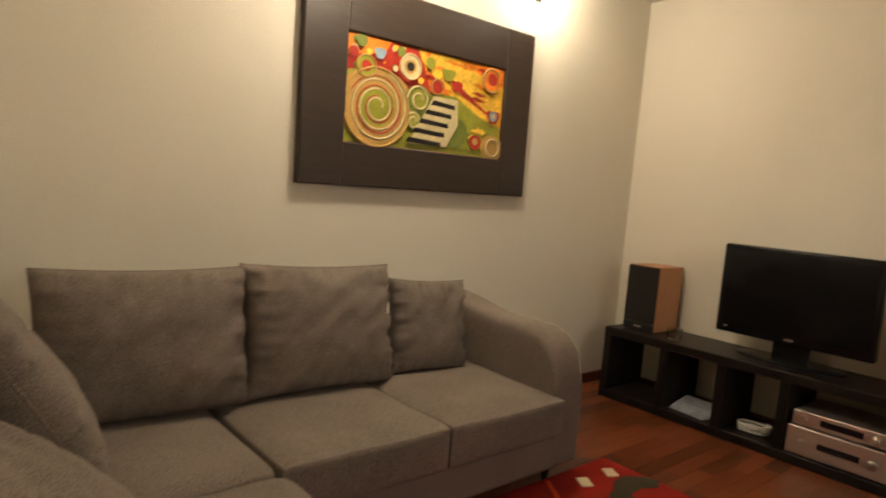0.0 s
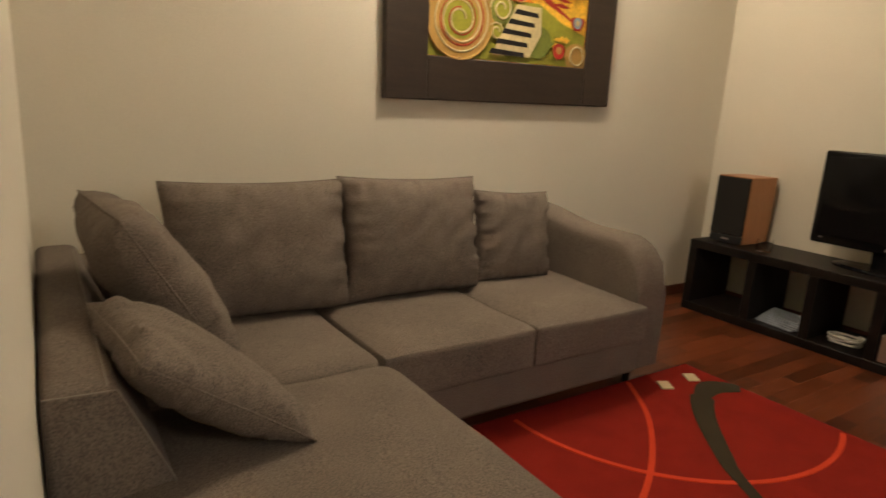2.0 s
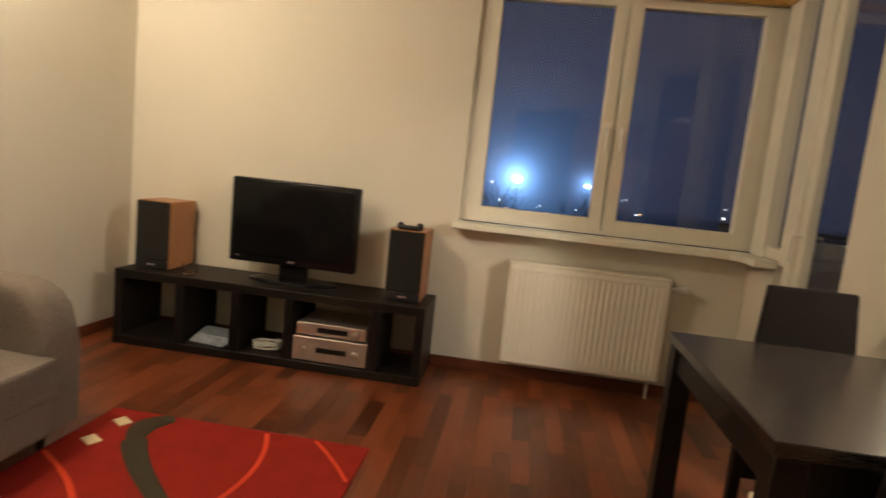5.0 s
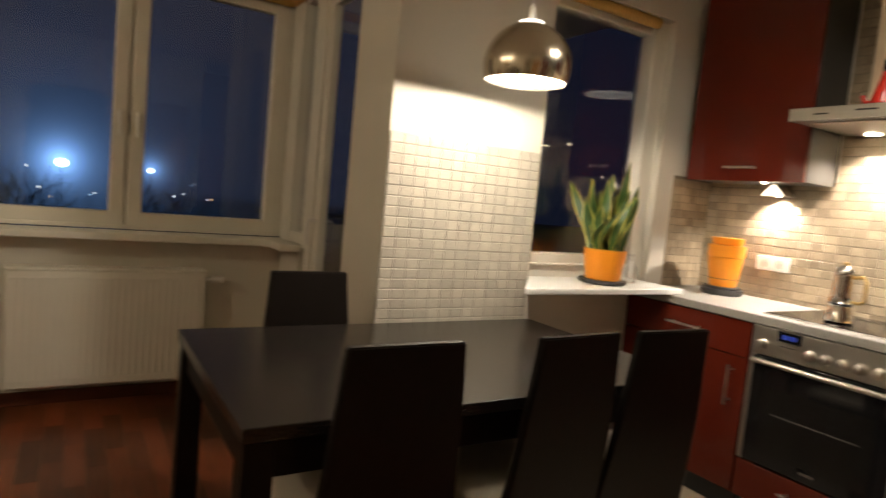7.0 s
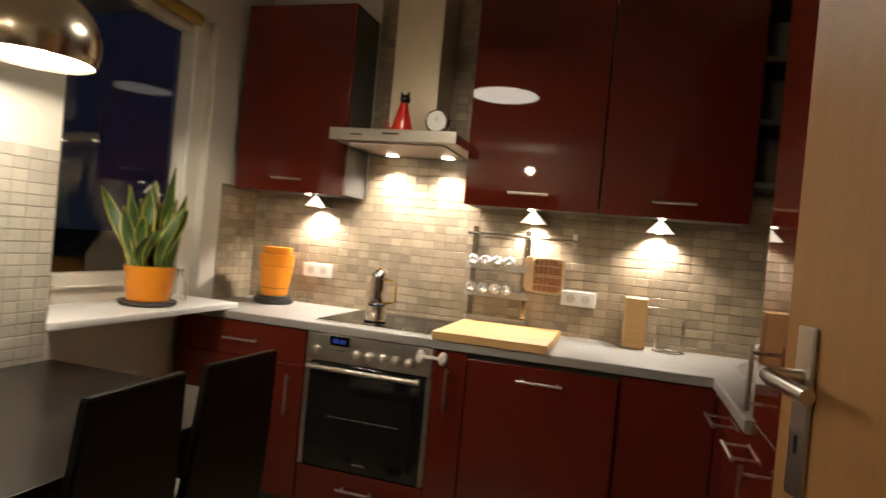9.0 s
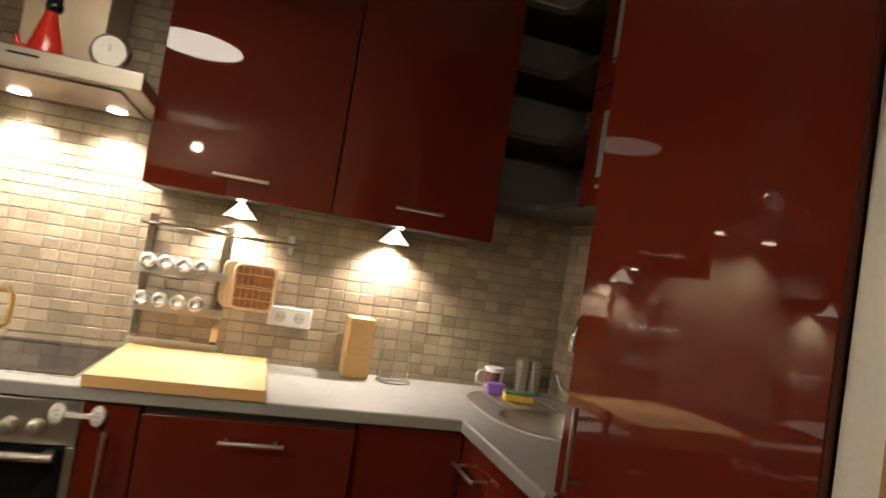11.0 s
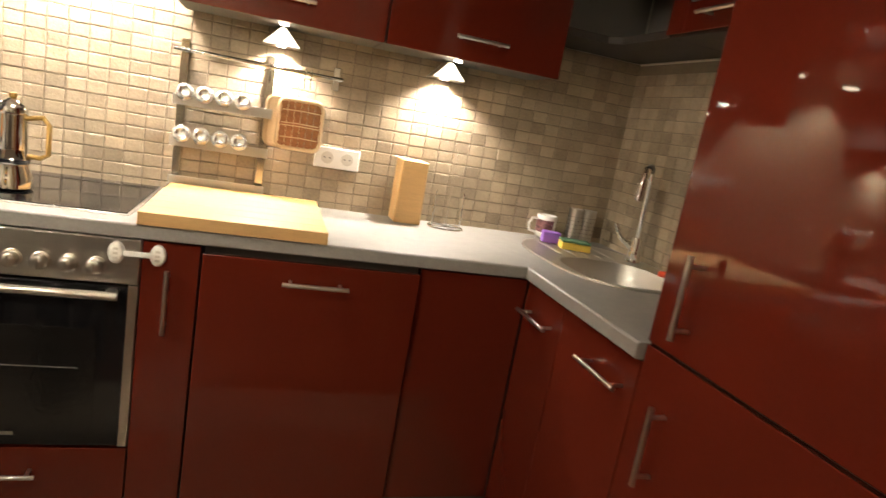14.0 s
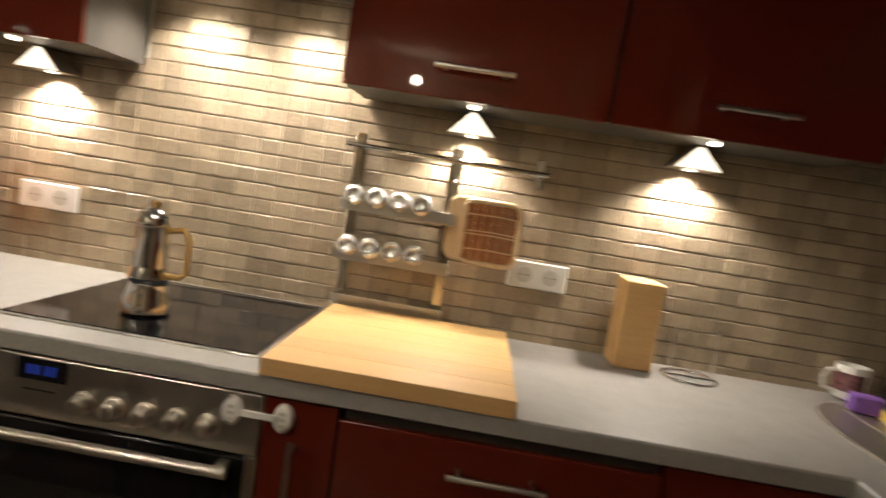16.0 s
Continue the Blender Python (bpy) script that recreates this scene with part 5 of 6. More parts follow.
for i in range(27):
    a = 2 * math.pi * i / 27 * 4.4 - 1.7
    rr = 0.012 + 0.066 * math.sqrt(rnd.random())
    root = Vector((2.515 + rr * math.cos(a), -1.68 + rr * math.sin(a), 1.085))
    h = rnd.uniform(0.16, 0.35) if i > 1 else (0.44, 0.38)[i]
    lean = Vector((math.cos(a), math.sin(a), 0)) * rnd.uniform(0.02, 0.085) * (rr / 0.055) * (0.35 if i < 1 else 1)
    face = rnd.uniform(-0.9, 0.9) + 0.75
    w0 = rnd.uniform(0.024, 0.034)
    twist = rnd.uniform(-2.4, 2.4)
    mid, rim = bmesh.new(), bmesh.new()
    rows = []
    for k in range(13):
        s_ = k / 12
        c = root + Vector((0, 0, h * s_)) + lean * s_ ** 1.4 + Vector((-lean.y, lean.x, 0)) * 0.45 * math.sin(3.0 * s_ + i)
        w = w0 * (0.30 + 1.0 * math.sin(math.pi * min(1, s_ * 0.75 + 0.05))) * (1 - s_ ** 7) * 0.72
        an = face + twist * (s_ - 0.5)
        side = Vector((math.cos(an), math.sin(an), 0))
        nrm = Vector((-math.sin(an), math.cos(an), 0))
        rows.append((c, side, nrm, max(w, 0.0008)))
    for bm, spans in ((mid, ((-0.84, -0.4, 0.4, 0.84),)), (rim, ((-1, -0.92, -0.84), (0.84, 0.92, 1)))):
        for sp in spans:
            for off in (0.0012, -0.0012):
                prev = None
                for c, side, nrm, w in rows:
                    ring = [bm.verts.new(c + side * w * q + nrm * (off - 0.006 * (1 - q * q))) for q in sp]
                    if prev:
                        for j in range(len(sp) - 1):
                            f = (prev[j], prev[j + 1], ring[j + 1], ring[j])
                            bm.faces.new(f if off < 0 else f[::-1])
                    prev = ring
    lf = part("leaf", mid, LEAF, plant)
    part("leaf_margin", rim, LEAF_EDGE, lf, "yellow leaf margin")
bt = thing("glass_bottle", (2.55, -1.93, 0.93), "small clear glass bottle on the window shelf", "bottle")
part("glass", turned([(0.0, 0.0), (0.030, 0), (0.033, 0.006), (0.033, 0.075), (0.012, 0.105), (0.012, 0.135), (0.015, 0.137), (0.015, 0.145), (0.0095, 0.145), (0.009, 0.11), (0.030, 0.075), (0.030, 0.008), (0, 0.006)], (2.545, -1.90, 0.93), 24), GLASS, bt)

# spice rack, rail and hanging boards
rack = thing("spice_rack", (1.2, YS, 0.93), "steel wall rack with two shelves of glass jars", "rack")
RACK_STEEL = material("rack_steel", (0.66, 0.60, 0.50), 0.16, 1.0, vary=0.05, fine=200, bump=0.02)
for x in (1.345, 1.07):
    part("upright", bx(x - 0.013, x + 0.013, YS + 0.007, YS + 0.016, 0.935, 1.40, 0.001), RACK_STEEL, rack)
for z in (1.195, 1.06, 0.925):
    part("ledge", bx(1.05, 1.362, YS + 0.017, YS + 0.085 if z > 1 else YS + 0.05, z - 0.002, z + 0.003, 0.001), STEEL, rack)
    part("lip", bx(1.05, 1.362, YS + 0.083 if z > 1 else YS + 0.048, YS + 0.086 if z > 1 else YS + 0.051, z - 0.003, z + 0.03, 0.001), STEEL, rack)
JAR_LID = material("jar_lid", (0.86, 0.85, 0.80), 0.22, 0.75, vary=0.03, bump=0)
for z in (1.199, 1.064):
    for i in range(4):
        cx = 1.325 - 0.060 * i
        j = thing("spice_jar", (cx, YS + 0.05, z), "small round glass spice jar lying on the rack", "jar", "spice jars")
        lidb = turned([(0.0, 0), (0.025, 0.0), (0.0285, 0.006), (0.0285, 0.016), (0.024, 0.022), (0.018, 0.024), (0.012, 0.020), (0, 0.019)], (0, 0, 0), 24)
        bmesh.ops.transform(lidb, matrix=pose(cx, YS + 0.088, z + 0.033, -78, 0, 0), verts=lidb.verts[:])
        part("lid", lidb, JAR_LID, j, "polished round lid")
        jb = turned([(0.0, 0), (0.024, 0), (0.026, 0.01), (0.026, 0.06), (0.022, 0.066), (0, 0.066)], (0, 0, 0), 20)
        bmesh.ops.transform(jb, matrix=pose(cx, YS + 0.022, z + 0.030, -85, 0, 0), verts=jb.verts[:])
        part("jar", jb, GLASS, j)
rail = thing("utensil_rail", (1.1, YS, 1.366), "polished steel rail on the tiles with hooks", "rail")
part("bar", tube([(1.375, YS + 0.045, 1.368), (0.825, YS + 0.045, 1.364)], 0.008, 12), CHROME, rail)
for x in (1.345, 0.845):
    part("bracket", bx(x - 0.012, x + 0.012, YS + 0.007, YS + 0.013, 1.325, 1.405, 0.002), CHROME, rail)
    part("arm", tube([(x, YS + 0.01, 1.365), (x, YS + 0.05, 1.365)], 0.006, 8), CHROME, rail)
for x in (1.07, 0.955, 0.935):
    part("hook", tube([(x, YS + 0.035, 1.376), (x, YS + 0.050, 1.378), (x, YS + 0.056, 1.365), (x, YS + 0.055, 1.315), (x, YS + 0.065, 1.305), (x, YS + 0.075, 1.312)], 0.002, 6), CHROME, rail)
RATTAN = material("rattan", (0.30, 0.125, 0.045), 0.7, vary=0.35, scale=30, fine=150, bump=0.6)
PALE_WOOD = material("pale_wood", (0.66, 0.50, 0.30), 0.55, vary=0.1, stretch=(4, 4, 1))


def rounded(w, h, r, k=6):
    out = []
    for cx, cz, a0 in ((w / 2 - r, h / 2 - r, 0), (-w / 2 + r, h / 2 - r, 90), (-w / 2 + r, -h / 2 + r, 180), (w / 2 - r, -h / 2 + r, 270)):
        for i in range(k + 1):
            a = radians(a0 + 90 * i / k)
            out.append((cx + r * math.cos(a), cz + r * math.sin(a)))
    return out


def hanging(name, cx, cz, w, h, y, label, weave):
    t = thing(name, (cx, y, cz), label, "trivet", "hanging trivets")
    pts = [Vector((cx + x, y, cz + z)) for x, z in rounded(w, h, 0.025)]
    part("rim", tube(pts + [pts[0]], 0.0075, 8), PALE_WOOD, t, "pale wooden rim")
    if weave:
        for i in range(6):
            x = cx - w / 2 + 0.016 + (w - 0.032) * i / 5
            part("strand", bx(x - 0.0098, x + 0.0098, y - 0.004, y + 0.004 + 0.0015 * (i % 2), cz - h / 2 + 0.006, cz + h / 2 - 0.006, 0.003), RATTAN, t)
        for i in range(9):
            z = cz - h / 2 + 0.015 + (h - 0.03) * i / 8
            for k in range(6):
                if (i + k) % 2:
                    x = cx - w / 2 + 0.016 + (w - 0.032) * k / 5
                    part("cross_strand", bx(x - 0.0115, x + 0.0115, y + 0.002, y + 0.0088, z - 0.0055, z + 0.0055, 0.002), RATTAN, t)
        for i in (2.1, 4.4, 4.9, 7.4):
            part("wire", tube([(cx - w / 2 + 0.01, y + 0.011, cz - h / 2 + h * i / 9.5), (cx, y + 0.0105, cz - h / 2 + h * i / 9.5 + 0.002), (cx + w / 2 - 0.01, y + 0.011, cz - h / 2 + h * i / 9.5)], 0.0017, 6), PALE_WOOD, t)
    else:
        part("panel", prism(rounded(w - 0.008, h - 0.008, 0.022), -0.003, 0.003, matrix=Matrix.Translation((cx, y, cz)) @ Matrix.Rotation(radians(90), 4, "X")), PALE_WOOD, t)


hanging("woven_trivet", 0.955, 1.188, 0.145, 0.165, YS + 0.082, "woven rattan trivet with pale rim hanging on hook", True)
hanging("wooden_trivet", 1.008, 1.190, 0.12, 0.165, YS + 0.055, "pale wooden trivet hanging behind the woven one", False)

# mug, cutlery drainer, sponges, paper holder
mug = thing("mug", (-0.05, -2.52, WT), "white mug with dark pattern beside the sink", "mug")
mb = turned([(0.0, 0), (0.034, 0), (0.038, 0.004), (0.041, 0.09), (0.038, 0.09), (0.035, 0.008), (0, 0.007)], (-0.057, -2.565, WT + 0.004), 32)
part("body", mb, PLASTIC_WHITE, mug)
PRINT = material("mug_print", (0.16, 0.07, 0.07), 0.4, vary=0.9, scale=60, fine=120)
pb = bmesh.new()
prev = None
for i in range(17):
    a = radians(-40 + 150 * i / 16)
    ring = [pb.verts.new((-0.057 + r * math.cos(a), -2.565 + r * math.sin(a), WT + 0.004 + z)) for r, z in ((0.0398, 0.022), (0.0414, 0.072))]
    if prev:
        pb.faces.new((prev[0], ring[0], ring[1], prev[1]))
    prev = ring
part("print", pb, PRINT, mug, "dark mottled print")
part("handle", tube([(-0.018, -2.56, WT + 0.078), (0.010, -2.555, WT + 0.078), (0.024, -2.552, WT + 0.055), (0.018, -2.555, WT + 0.028), (-0.018, -2.56, WT + 0.02)], 0.005, 8), PLASTIC_WHITE, mug)
for dx, dy in ((-0.178, -2.555), (-0.238, -2.56)):
    dr = thing("cutlery_drainer", (dx, dy, WT), "perforated steel cutlery drainer by the sink", "drainer", "drainers")
    part("cup", turned([(0.0, 0), (0.027, 0), (0.029, 0.004), (0.0295, 0.134), (0.0275, 0.134), (0.027, 0.006), (0, 0.006)], (dx, dy, WT + 0.003), 32), STEEL, dr)
    holes = bmesh.new()
    for r_ in range(6):
        for k in range(12):
            a = 2 * math.pi * (k + 0.5 * (r_ % 2)) / 12
            ball((dx + 0.0291 * math.cos(a), dy + 0.0291 * math.sin(a), WT + 0.025 + 0.016 * r_), 0.0021, holes, 1.0, 6)
    part("holes", holes, BLACK, dr, "dark round holes")
PURPLE = material("purple_sponge", (0.22, 0.10, 0.42), 0.9, bump=0.6)
YELLOW = material("yellow_sponge", (0.72, 0.50, 0.08), 0.95, bump=0.8)
GREEN = material("green_scourer", (0.06, 0.13, 0.07), 0.95, bump=0.8)
ORANGE_CLOTH = material("orange_cloth", (0.70, 0.08, 0.03), 0.8, bump=0.4)
sg = bx(-0.036, 0.036, -0.02, 0.02, 0, 0.045, 0.006)
bmesh.ops.transform(sg, matrix=pose(-0.02, -2.43, WT + 0.007, 0, 0, -12), verts=sg.verts[:])
single("purple_sponge", sg, PURPLE, "purple sponge at the sink's edge", "sponge")
sp = thing("scouring_sponge", (-0.17, -2.40, WT), "yellow sponge with green scouring side by sink", "sponge")
for z0, z1, mat, nm in ((0.0, 0.026, YELLOW, "sponge"), (0.026, 0.035, GREEN, "scourer")):
    sg = bx(-0.055, 0.055, -0.035, 0.035, z0, z1, 0.003)
    bmesh.ops.transform(sg, matrix=pose(-0.080, -2.345, WT + 0.007, 0, 0, -14), verts=sg.verts[:])
    part(nm, sg, mat, sp)
oc = bx(-0.03, 0.03, -0.055, 0.055, 0, 0.02, 0.007)
bmesh.ops.transform(oc, matrix=pose(-0.295, -2.02, WT + 0.001, 0, 0, 10), verts=oc.verts[:])
single("orange_scrubber", oc, ORANGE_CLOTH, "orange scrubber lying behind the sink", "scrubber")

holder = thing("paper_towel_holder", (0.40, -2.53, WT), "empty clear and steel paper towel holder", "holder")
part("base", tube([(0.385 + 0.066 * math.cos(k * math.pi / 20), -2.50 + 0.066 * math.sin(k * math.pi / 20), WT + 0.004) for k in range(41)], 0.003, 8), CHROME, holder, "chrome wire ring")
part("cross_wire", tube([(0.319, -2.50, WT + 0.005), (0.451, -2.50, WT + 0.005)], 0.0025, 8), CHROME, holder)
part("rod", tube([(0.385, -2.50, WT + 0.008), (0.385, -2.50, WT + 0.30)], 0.005, 10), GLASS, holder)
part("guard", tube([(0.33, -2.50, WT + 0.006), (0.33, -2.50, WT + 0.13), (0.335, -2.50, WT + 0.14)], 0.003, 8), CHROME, holder)
part("guard", tube([(0.44, -2.50, WT + 0.006), (0.44, -2.50, WT + 0.13), (0.435, -2.50, WT + 0.14)], 0.003, 8), CHROME, holder)

# sink and tap
sink = thing("sink", (-0.05, -2.0, WT), "oval stainless steel sink set in the corner", "sink")


def loft(levels, close=True):
    bm = bmesh.new()
    rings = [[bm.verts.new(p) for p in lv] for lv in levels]
    for a, b_ in zip(rings, rings[1:]):
        for i in range(len(a)):
            bm.faces.new((a[i], a[(i + 1) % len(a)], b_[(i + 1) % len(a)], b_[i]))
    if close:
        bm.faces.new(rings[-1])
    bmesh.ops.recalc_face_normals(bm, faces=bm.faces[:])
    return bm


SINK_STEEL = material("sink_steel", (0.62, 0.59, 0.53), 0.40, 1.0, vary=0.06, fine=200, bump=0.03)
edge = squircle(BX, BY, BRX, BRY, WT + 0.0035)
part("rim", loft([squircle(-0.095, -2.17, 0.240, 0.345, WT - 0.001), squircle(-0.095, -2.17, 0.239, 0.344, WT + 0.005), squircle(-0.095, -2.17, 0.232, 0.337, WT + 0.006), squircle(-0.095, -2.17, 0.226, 0.331, WT + 0.0035), edge], False), SINK_STEEL, sink)
part("bowl", loft([edge] + [squircle(BX, BY, BRX * q, BRY * q, WT + z) for q, z in ((0.985, -0.004), (0.94, -0.05), (0.87, -0.10), (0.74, -0.128), (0.5, -0.135), (0.1, -0.138))]), SINK_STEEL, sink, "deep brushed bowl")
part("drain", turned([(0.036, 0), (0.036, 0.003), (0.028, 0.004), (0, 0.003)], (BX, BY, WT - 0.137), 24), CHROME, sink)
for i in range(5):
    part("groove", tube([(-0.20 + 0.055 * i, -2.46 + 0.004 * i * (4 - i) * -1, WT + 0.0035), (-0.20 + 0.055 * i, -2.245, WT + 0.0035)], 0.0035, 6), SINK_STEEL, sink)
tap = thing("tap", (-0.285, -2.26, WT), "chrome kitchen tap with a bent spout", "tap")
part("base", turned([(0.029, 0), (0.029, 0.008), (0.024, 0.014), (0.023, 0.075), (0.018, 0.092), (0, 0.096)], (-0.285, -2.262, WT + 0.002), 24), CHROME, tap)
part("lever", tube([(-0.27, -2.268, WT + 0.055), (-0.235, -2.30, WT + 0.085), (-0.215, -2.315, WT + 0.13)], [0.013, 0.011, 0.007], 10), CHROME, tap)
part("spout", tube([(-0.285, -2.262, WT + 0.085), (-0.283, -2.26, WT + 0.20), (-0.275, -2.252, WT + 0.29), (-0.262, -2.24, WT + 0.335), (-0.24, -2.22, WT + 0.352), (-0.215, -2.2, WT + 0.338), (-0.205, -2.192, WT + 0.31)], [0.011, 0.011, 0.011, 0.011, 0.012, 0.013, 0.014], 14), CHROME, tap)
part("spray_head", tube([(-0.206, -2.193, WT + 0.315), (-0.198, -2.187, WT + 0.285), (-0.194, -2.184, WT + 0.235)], [0.014, 0.017, 0.016], 14), CHROME, tap)
part("spray_ring", tube([(-0.252, -2.231, WT + 0.346), (-0.24, -2.22, WT + 0.352), (-0.222, -2.206, WT + 0.344)], 0.0145, 14), BLACK, tap, "black sleeve on the bend")

# on the hood
HZ = 1.79
fig = turned([(0.048, 0), (0.046, 0.03), (0.034, 0.075), (0.020, 0.125), (0.018, 0.14)], (1.6310, -2.17, HZ - 0.008), 24)
ball((1.6250, -2.165, HZ + 0.145), 0.024, fig, 1.0, 16)
tube([(1.6430, -2.17, HZ + 0.16), (1.6480, -2.17, HZ + 0.182)], [0.008, 0.003], 8, bm=fig), tube([(1.6150, -2.17, HZ + 0.16), (1.6110, -2.17, HZ + 0.182)], [0.008, 0.003], 8, bm=fig)
tube([(1.6630, -2.16, HZ + 0.01), (1.6930, -2.155, HZ + 0.012), (1.7030, -2.155, HZ + 0.04)], 0.009, 8, bm=fig)
RED_GLAZE = material("red_glaze", (0.50, 0.025, 0.015), 0.2, vary=0.05, bump=0)
figurine = single("figurine", fig, RED_GLAZE, "small red glazed figurine with a dark head on the hood", "figurine")
figurine.data.materials.append(GLOSS_BLACK)
for p in figurine.data.polygons:
    if p.center.z > HZ + 0.128:
        p.material_index = 1
clock = thing("kitchen_timer", (1.4630, -2.16, HZ), "round white kitchen timer on the cooker hood", "timer")
ck = turned([(0.052, -0.012), (0.056, -0.006), (0.056, 0.010), (0.050, 0.016), (0, 0.018)], (0, 0, 0), 32)
bmesh.ops.transform(ck, matrix=pose(1.4630, -2.17, HZ + 0.050, -90, 0, 0), verts=ck.verts[:])
part("case", ck, CHROME, clock)
ck = turned([(0.046, 0.0), (0.046, 0.003), (0, 0.003)], (0, 0, 0), 32)
bmesh.ops.transform(ck, matrix=pose(1.4630, -2.152, HZ + 0.050, -90, 0, 0), verts=ck.verts[:])
part("dial", ck, PLASTIC_WHITE, clock)
part("pointer", bx(1.4615, 1.4645, -2.1492, -2.148, HZ + 0.05, HZ + 0.07), GREY_PANEL, clock)

# ---- hall door, standing open ----
hinge, free = Vector((0.165, 0.165, 0)), Vector((0.352, -0.585, 0))
ang = math.degrees(math.atan2(free.y - hinge.y, free.x - hinge.x))
wdt = (free - hinge).length
M = pose(hinge.x, hinge.y, 0, 0, 0, ang)
hd = tagged(thing("door_2", hinge, "open wooden veneer hall door with steel lever", "door"), kind="structure")


def local(bm):
    bmesh.ops.transform(bm, matrix=M, verts=bm.verts[:])
    return bm


leaf = part("door_leaf", local(bx(0, wdt, -0.02, 0.02, 0.01, 2.02, 0.002)), DOOR_WOOD, hd)
pl = bx(wdt - 0.085, wdt - 0.043, 0.020, 0.028, 1.00, 1.235, 0.003)
plate = part("lock_plate", local(pl), STEEL, hd, "steel lock plate")
hb = tube([(wdt - 0.064, 0.024, 1.165), (wdt - 0.064, 0.066, 1.165), (wdt - 0.070, 0.077, 1.165), (wdt - 0.09, 0.079, 1.163), (wdt - 0.165, 0.074, 1.158)], 0.0105, 12)
part("lever", local(hb), STEEL, plate, "brushed steel lever")
part("keyhole", local(bx(wdt - 0.068, wdt - 0.060, 0.0278, 0.0288, 1.06, 1.085)), BLACK, plate)
jamb = bx(0.10, 0.18, 0.18, 0.20, 0.0, 2.06, 0.002)
bx(0.12, 0.25, 0.93, 0.95, 0.0, 2.06, 0.002, bm=jamb)
bx(0.12, 0.25, 0.20, 0.93, 2.04, 2.06, 0.002, bm=jamb)
setting("door_frame", jamb, DOOR_WOOD, "wooden veneer frame of the hall doorway", "door frame")

# ---- lights of the town ----
COLD = glowing("cold_flood", (0.60, 0.83, 1.0), 30)
for ty, r in ((1.4, 0.55), (-6.4, 0.3)):
    mast = thing("street_lamp", (70, ty, -14), "distant bluish floodlight on a mast at night", "street lamp", "floodlights")
    part("mast", tube([(70.2, ty, -14), (70.2, ty, 0.9)], 0.035, 8), BLACK, mast)
    part("lamp_head", ball((70, ty, 1.06), r, None, 0.75, 16), COLD, mast)
rnd = random.Random(11)
FAR_W, FAR_O, FAR_B = glowing("far_white", (0.9, 0.95, 1.0), 2.5), glowing("far_orange", (1.0, 0.6, 0.25), 2), glowing("far_blue", (0.5, 0.75, 1.0), 2.5)
HILL = material("night_ground", (0.006, 0.006, 0.007), 0.9)
for i in range(30):
    y = rnd.uniform(-55, 14)
    z = rnd.uniform(-3.2, 0.5)
    t_ = thing("town_light", (78, y, -14), "far point of light in the night town", "street lamp", "town lights")
    part("post", tube([(78.1, y, -14), (78.1, y, z)], 0.03, 6), HILL, t_)
    part("lamp_head", ball((78, y, z), rnd.uniform(0.06, 0.16), None, 1.0, 8), rnd.choice((FAR_W, FAR_O, FAR_B, FAR_W)), t_)
BARK = material("bare_bark", (0.02, 0.018, 0.016), 0.9)


def bare_tree(x, y, h, seed):
    """A leafless tree: a tapered trunk that forks again and again."""
    rn = random.Random(seed)
    t_ = thing("bare_tree", (x, y, -14), "leafless dark tree outside the window at night", "tree", "bare trees")
    limbs = bmesh.new()
    trunk = tube([(x, y, -14), (x + 0.1, y + 0.15, -14 + h * 0.25), (x, y + 0.1, -14 + h * 0.45)], [0.28, 0.22, 0.15], 8)

    def grow(p, d, length, r, depth):
        q = p + d * length
        mid = p + d * length * 0.5 + Vector((rn.uniform(-1, 1), rn.uniform(-1, 1), rn.uniform(-1, 1))) * length * 0.06
        tube([p, mid, q], [r, r * 0.8, r * 0.6], 4, bm=limbs)
        if depth:
            for _ in range(3):
                nd = (d + Vector((rn.uniform(-1, 1), rn.uniform(-1, 1), rn.uniform(-0.25, 0.8))) * 0.75).normalized()
                grow(p + d * length * rn.uniform(0.55, 1.0), nd, length * rn.uniform(0.6, 0.8), r * 0.58, depth - 1)

    top = Vector((x, y + 0.1, -14 + h * 0.42))
    for k in range(4):
        a = 2 * math.pi * k / 4 + rn.uniform(0, 1)
        grow(top, Vector((math.cos(a) * 0.7, math.sin(a) * 0.7, 1)).normalized(), h * 0.22, 0.10, 3)
    part("trunk", trunk, BARK, t_)
    part("limbs", limbs, BARK, t_)


for x, y, h, s_ in ((40, 3.4, 17.2, 1), (44, -0.6, 16.6, 2), (47, -5.5, 16.0, 3), (42, 6.5, 17.6, 4)):
    bare_tree(x, y, h, s_)

# ---- floor pieces ----
def shared_box(name, sx, sy, sz, mat, bevel):
    bm = bmesh.new()
    h = [(-sx / 2, -sy / 2), (sx / 2, -sy / 2), (sx / 2, sy / 2), (-sx / 2, sy / 2)]
    low = [bm.verts.new((x, y, 0)) for x, y in h]
    mid = [bm.verts.new((x, y, sz - bevel)) for x, y in h]
    top = [bm.verts.new((x - math.copysign(bevel, x), y - math.copysign(bevel, y), sz)) for x, y in h]
    for a, b_ in ((low, mid), (mid, top)):
        for i in range(4):
            bm.faces.new((a[i], a[(i + 1) % 4], b_[(i + 1) % 4], b_[i]))
    bm.faces.new(top)
    me = bpy.data.meshes.new(name)
    bm.to_mesh(me)
    bm.free()
    me.materials.append(mat)
    return me


